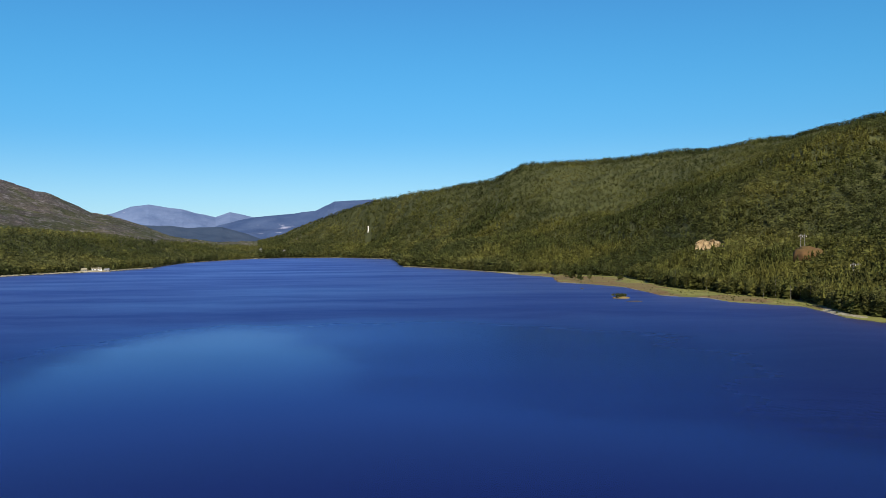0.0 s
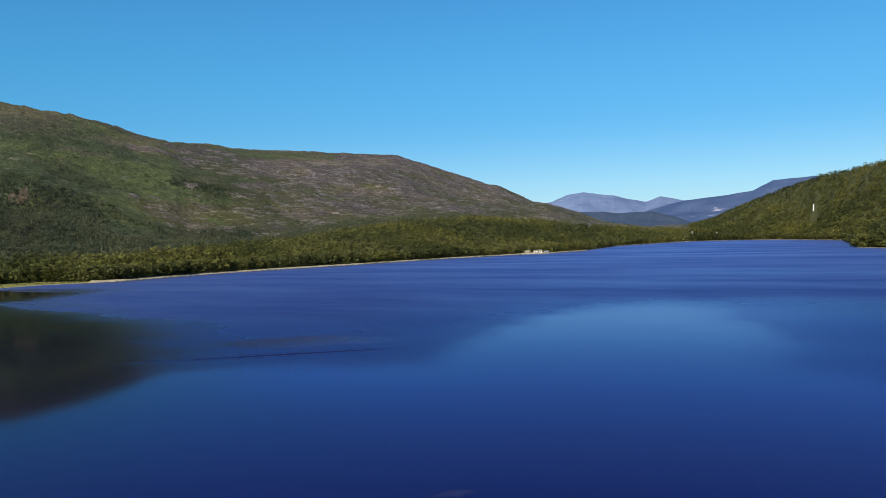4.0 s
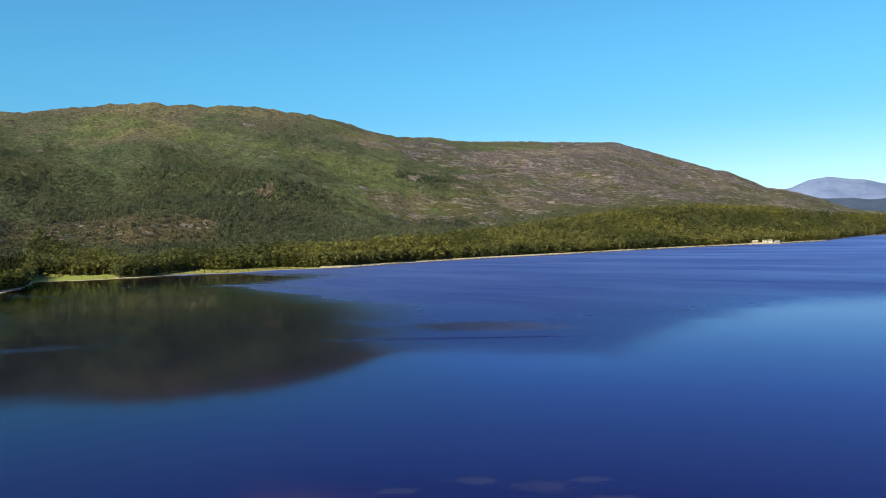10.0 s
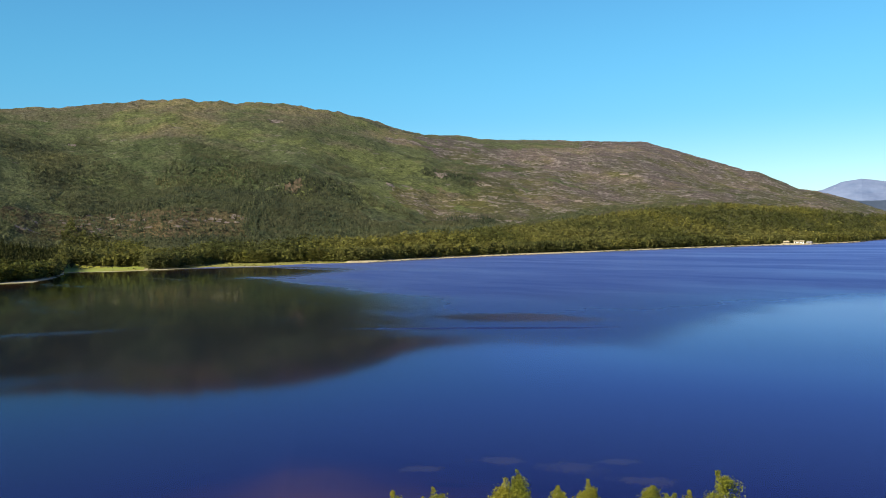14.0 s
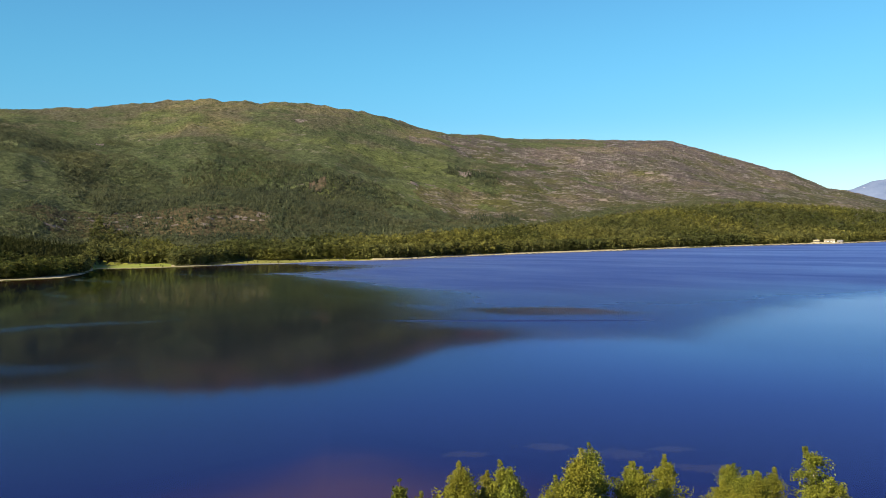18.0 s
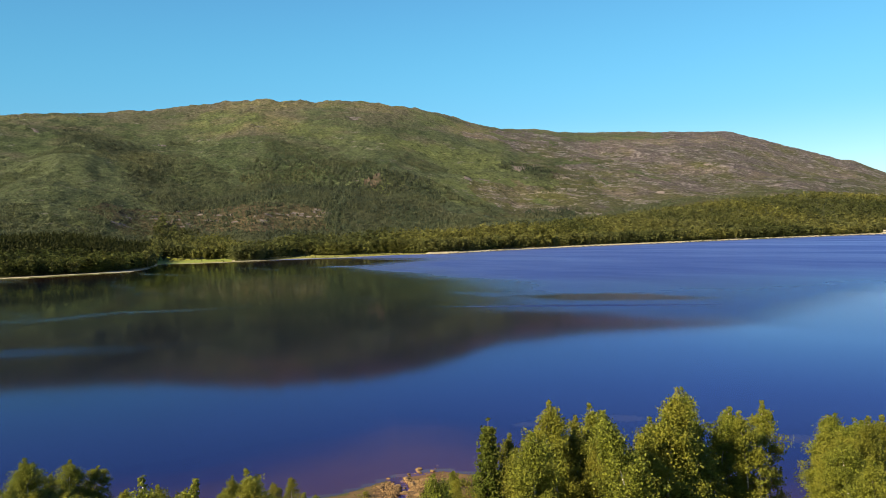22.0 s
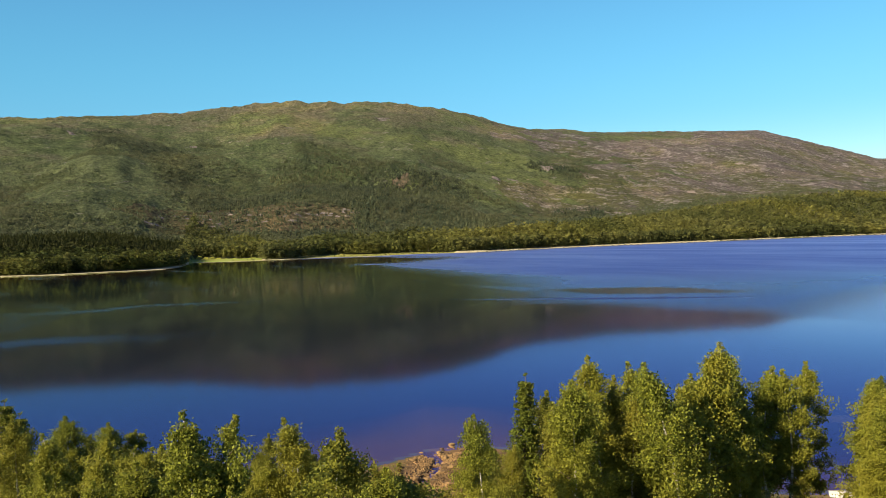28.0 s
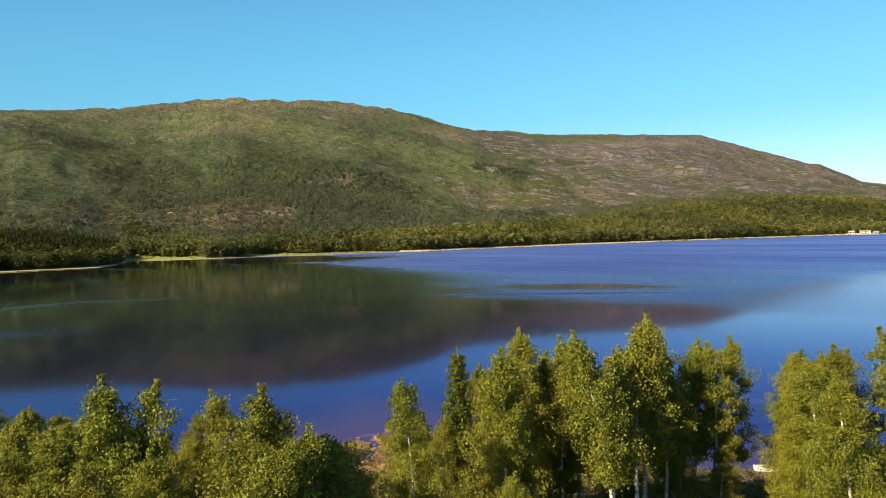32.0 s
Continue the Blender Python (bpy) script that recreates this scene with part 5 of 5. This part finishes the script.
def sandpit(az, p):
    """A scoop cut into the hill: a pale steep face with slumped sand at its foot."""
    bm = bmesh.new()
    nu, nv = 56, 16
    grid = []
    for i in range(nu + 1):
        row = []
        for j in range(nv + 1):
            u, v = 2 * i / nu - 1, j / nv
            n = float(fbm(np.array([u * 6.0]), np.array([v * 4.0]), 1.0, 5, 17.0)[0])
            cleft = abs(float(fbm(np.array([u * 5.0]), np.array([v * 0.9]), 1.0, 3, 29.0)[0]))
            rim = float(fbm(np.array([u * 4.0]), np.array([0.5]), 1.0, 4, 23.0)[0])
            edge = max(0.0, 1 - abs(u + 0.15) ** 3.0) ** 0.6 * (0.92 + 0.25 * rim)
            x = u * 10.5 + 1.5 * n
            y = 8.0 * v * (0.5 + 0.5 * edge) + 2.2 * n - 5.5 * max(0, 0.10 - cleft) / 0.10 * v
            z = -2.0 + 8.0 * edge * v ** 0.7 + 1.0 * n
            row.append(bm.verts.new((x, y, z)))
        grid.append(row)
    for a, b in zip(grid, grid[1:]):
        for j in range(nv):
            bm.faces.new((a[j], b[j], b[j + 1], a[j + 1]))
    bmesh.ops.solidify(bm, geom=list(bm.faces), thickness=1.2)
    bmesh.ops.recalc_face_normals(bm, faces=bm.faces)
    ob = part("sand_pit", bm, M["cut_sand"], None, smooth=True)
    ob.matrix_basis = pose(p.x, p.y, p.z + 1.5, 0, 0, az)
    return tagged(ob, "pale sandy cut face in a wooded hillside", "sand pit")


sandpit(-18.75, PIT)


def dead_trunk(at, tall, label):
    t = thing("dead_birch", at, label, "dead tree")
    part("trunk", tube(bmesh.new(), [(0, 0, -0.3), (0.12, 0, tall * 0.5), (0.05, 0.1, tall)], [0.15, 0.11, 0.04], 7), M["far_trunk"], t)
    part("branch", tube(bmesh.new(), [(0.1, 0, tall * 0.62), (0.7, 0.1, tall * 0.8)], [0.05, 0.02], 5), M["grey_wood"], t)
    return t


p = spot(-23.95, 372)
dead_trunk(p, 7.0, "bare white dead birch trunk standing on the bog's edge")


def islet(name, az, r, wide, high, mat, label, bushes, seed):
    bm = bmesh.new()
    bmesh.ops.create_icosphere(bm, subdivisions=3, radius=1.0)
    for v in bm.verts:
        n = float(fbm(np.array([v.co.x * 2 + seed]), np.array([v.co.y * 2]), 1.0, 3, seed)[0])
        v.co = Vector((v.co.x * wide / 2, v.co.y * wide / 3, v.co.z * high)) * (1 + 0.3 * n)
    t = thing(name, bearing(az, r), label, "islet")
    part("mound", bm, mat, t, smooth=True)
    if bushes:
        rng = np.random.default_rng(seed)
        c = rng.normal(size=(24, 3)) * [wide * 0.2, wide * 0.12, 0.3] + [0, 0, high + 0.4]
        me = leaf_mesh("bush", c, np.full(24, 0.35), 900, 0.4, rng)
        me.materials.append(M["far_birch"])
        b = new("bush", me)
        b.parent = t
    return t


islet("grassy_islet", -12.55, 381, 8.5, 0.9, M["marsh"], "small tussocky islet with low yellow bushes in the lake", True, 2)
islet("mud_bar", -13.4, 362, 8, 0.18, M["bank"], "low dark mud bar just breaking the water", False, 5)
islet("rock", -9.7, 452, 2.2, 0.6, M["rubber"], "single dark rock standing out of the lake", False, 6)


def outcrop(p, wide, high, mat, label, seed, category="rock outcrop"):
    """Bedrock showing through the heath: a broken slab that follows the slope and dips under the turf at its rim."""
    az, r = math.degrees(math.atan2(-p.x, p.y)), p.xy.length
    o = Vector((math.cos(radians(az)), math.sin(radians(az))))
    u = Vector((-o.y, o.x))
    nx, ny = 16, 12
    X, Y = np.meshgrid(np.linspace(-1, 1, nx), np.linspace(-1, 1, ny), indexing="ij")
    wob = fbm(X * 2.2 + seed, Y * 2.2, 1.0, 4, float(seed), 0.6)
    px = p.x + o.x * X * wide * 0.5 + u.x * Y * high * 2.2
    py = p.y + o.y * X * wide * 0.5 + u.y * Y * high * 2.2
    ground = land(np.degrees(np.arctan2(-px, py)), np.hypot(px, py))
    body = 1 - (np.hypot(X, Y) * (1 + 1.2 * wob)) ** 2
    rugged = np.round(4 * fbm(X * 3, Y * 3 + seed, 1.0, 3, seed + 5.0)) / 4
    Z = ground + np.clip(body, -0.4, 0.6) * high * 0.55 + 0.12 * high * rugged * (body > 0) - 0.12 * high
    V = np.stack([px - p.x, py - p.y, Z - p.z], -1).reshape(-1, 3)
    i, j = np.meshgrid(np.arange(nx - 1), np.arange(ny - 1), indexing="ij")
    F = np.stack([i * ny + j, (i + 1) * ny + j, (i + 1) * ny + j + 1, i * ny + j + 1], -1).reshape(-1, 4)
    ob = link_mesh("rock_outcrop", V, F, mat)
    ob.location = p
    return tagged(ob, label, category, "outcrops on the mountain")


GREY = "pale grey broken bedrock outcrop in the mountain heath"
for n, (az, slope, wide, high) in enumerate([(50.0, 0.0725, 34, 16), (48.6, 0.070, 26, 10), (53.8, 0.0605, 18, 8), (52.6, 0.058, 22, 6), (39.9, 0.0336, 22, 7), (44.2, 0.0083, 20, 6), (45.0, 0.010, 14, 5), (32.2, 0.0354, 14, 5),
                                            (36.6, 0.0675, 26, 9), (35.2, 0.062, 18, 6), (75.7, 0.109, 16, 6), (83.5, 0.124, 20, 7), (29.5, 0.037, 22, 6), (41.5, 0.050, 18, 6), (43.2, 0.105, 18, 5), (46.3, 0.036, 20, 6)]):
    outcrop(uphill(az, slope, 24), wide * 0.7, high * 0.5, M["rock"], GREY, 100 + n)
outcrop(uphill(61.0, 0.056, 24), 20, 9, M["rusty_rock"], "rust-brown bare scar on the wooded mountainside", 130, "rock scar")
outcrop(uphill(60.6, 0.064, 24), 14, 7, M["rusty_rock"], "rust-brown bare scar on the wooded mountainside", 131, "rock scar")
rng = np.random.default_rng(23)
for n in range(46):
    az = rng.uniform(64, 79)
    outcrop(uphill(az, rng.uniform(0.006, 0.025), 24), rng.uniform(4, 11), rng.uniform(0.9, 1.9), M["rock"], "low pale ice-worn rock ledge in brown heath", 150 + n, "rock ledge")
for n in range(56):
    az = rng.uniform(24, 47)
    outcrop(uphill(az, rng.uniform(0.012, 0.085), 24), rng.uniform(3, 9), rng.uniform(1, 2.5), M["rock"], "low pale ice-worn rock ledge in brown heath", 190 + n, "rock ledge")
outcrop(uphill(11.28, 0.0050), 20, 6, M["rock"], "pinkish bare rock face in a birch wood", 140)


def weed_bed(az, r, wide, seed):
    """A mat of weed just below the surface."""
    rng = np.random.default_rng(seed)
    c = np.stack([rng.normal(size=60) * wide * 0.28, rng.normal(size=60) * wide * 0.12, np.full(60, -0.06)], -1)
    me = leaf_mesh("water_weed", c, np.full(60, 0.10 * wide), 1000, 0.26, rng)
    co = np.empty(len(me.vertices) * 3, np.float32)
    me.vertices.foreach_get("co", co)
    co = co.reshape(-1, 3)
    co[:, 2] = -0.05 - 0.04 * np.abs(co[:, 2])
    me.vertices.foreach_set("co", co.ravel())
    me.materials.append(M["weed"])
    ob = new("water_weed", me)
    ob.matrix_basis = pose(*bearing(az, r), 0, 0, az)
    return tagged(ob, "olive mat of water weed just under the lake's surface", "water weed", "weed in the shallows", "stuff")


for n, (az, r, wide) in enumerate([(37.9, 68.5, 5), (43.2, 70, 3.2), (49.5, 67.5, 2.6), (32.2, 66, 3.6), (34.5, 71, 2.5)]):
    weed_bed(az, r, wide, 300 + n)


# single trees that stand out along the far shores
def shore_tree(seed, tall, wide, mat, label, category="birch tree"):
    rng = np.random.default_rng(seed)
    t = thing("shore_tree", (0, 0, -60), label, category, "trees along the far shore")
    part("trunk", tube(bmesh.new(), [(0, 0, -0.3), (0.1, 0.05, tall * 0.5), (0, 0.1, tall * 0.95)], [0.13, 0.09, 0.02], 6), M["far_trunk"], t, "pale birch trunk")
    n = 34
    u = 0.22 + 0.76 * rng.random(n)
    w = wide * np.sin(np.pi * np.clip(0.1 + 0.85 * u, 0, 0.97)) ** 0.7 * rng.random(n) ** 0.5
    a = rng.random(n) * 6.28
    c = np.stack([np.cos(a) * w, np.sin(a) * w, u * tall], -1)
    me = leaf_mesh("crown", c, np.full(n, 0.42), 700, 0.46, rng)
    me.materials.append(M[mat])
    b = new("crown", me)
    b.parent = t
    return t


models = [shore_tree(1, 9, 2.0, "far_birch", "single sunlit birch at the edge of the far shore's wood"), shore_tree(2, 8, 2.3, "far_birch", "spreading birch at the edge of the far shore's wood"),
          shore_tree(3, 10, 1.6, "far_birch", "tall narrow birch at the edge of the far shore's wood"), shore_tree(4, 4, 2.2, "far_spruce", "low dark willow bush on the boggy shore", "bush")]
rng = np.random.default_rng(19)
for k in range(150):
    if k < 8:
        az, model, back = rng.uniform(-12.8, -6.8), models[3 if rng.random() < 0.5 else 0], rng.uniform(15, 80)
        r = read(FAR_SHORE, np.array([az]))[0] + back
    else:
        az = rng.uniform(-31, 14) if k < 80 else rng.uniform(14, 90)
        model = models[rng.integers(0, 3)]
        r = read(FAR_SHORE, np.array([az]))[0] + read(FLAT, np.array([az]))[0] + rng.uniform(-2.5, 3)
    p = spot(az, r)
    size = rng.uniform(0.75, 1.15)
    copy_thing(model, pose(p.x, p.y, p.z, 0, 0, 360 * rng.random()) @ Matrix.Diagonal((size, size, size, 1)))
for model in models:
    for ob in (*model.children_recursive, model):
        bpy.data.objects.remove(ob)
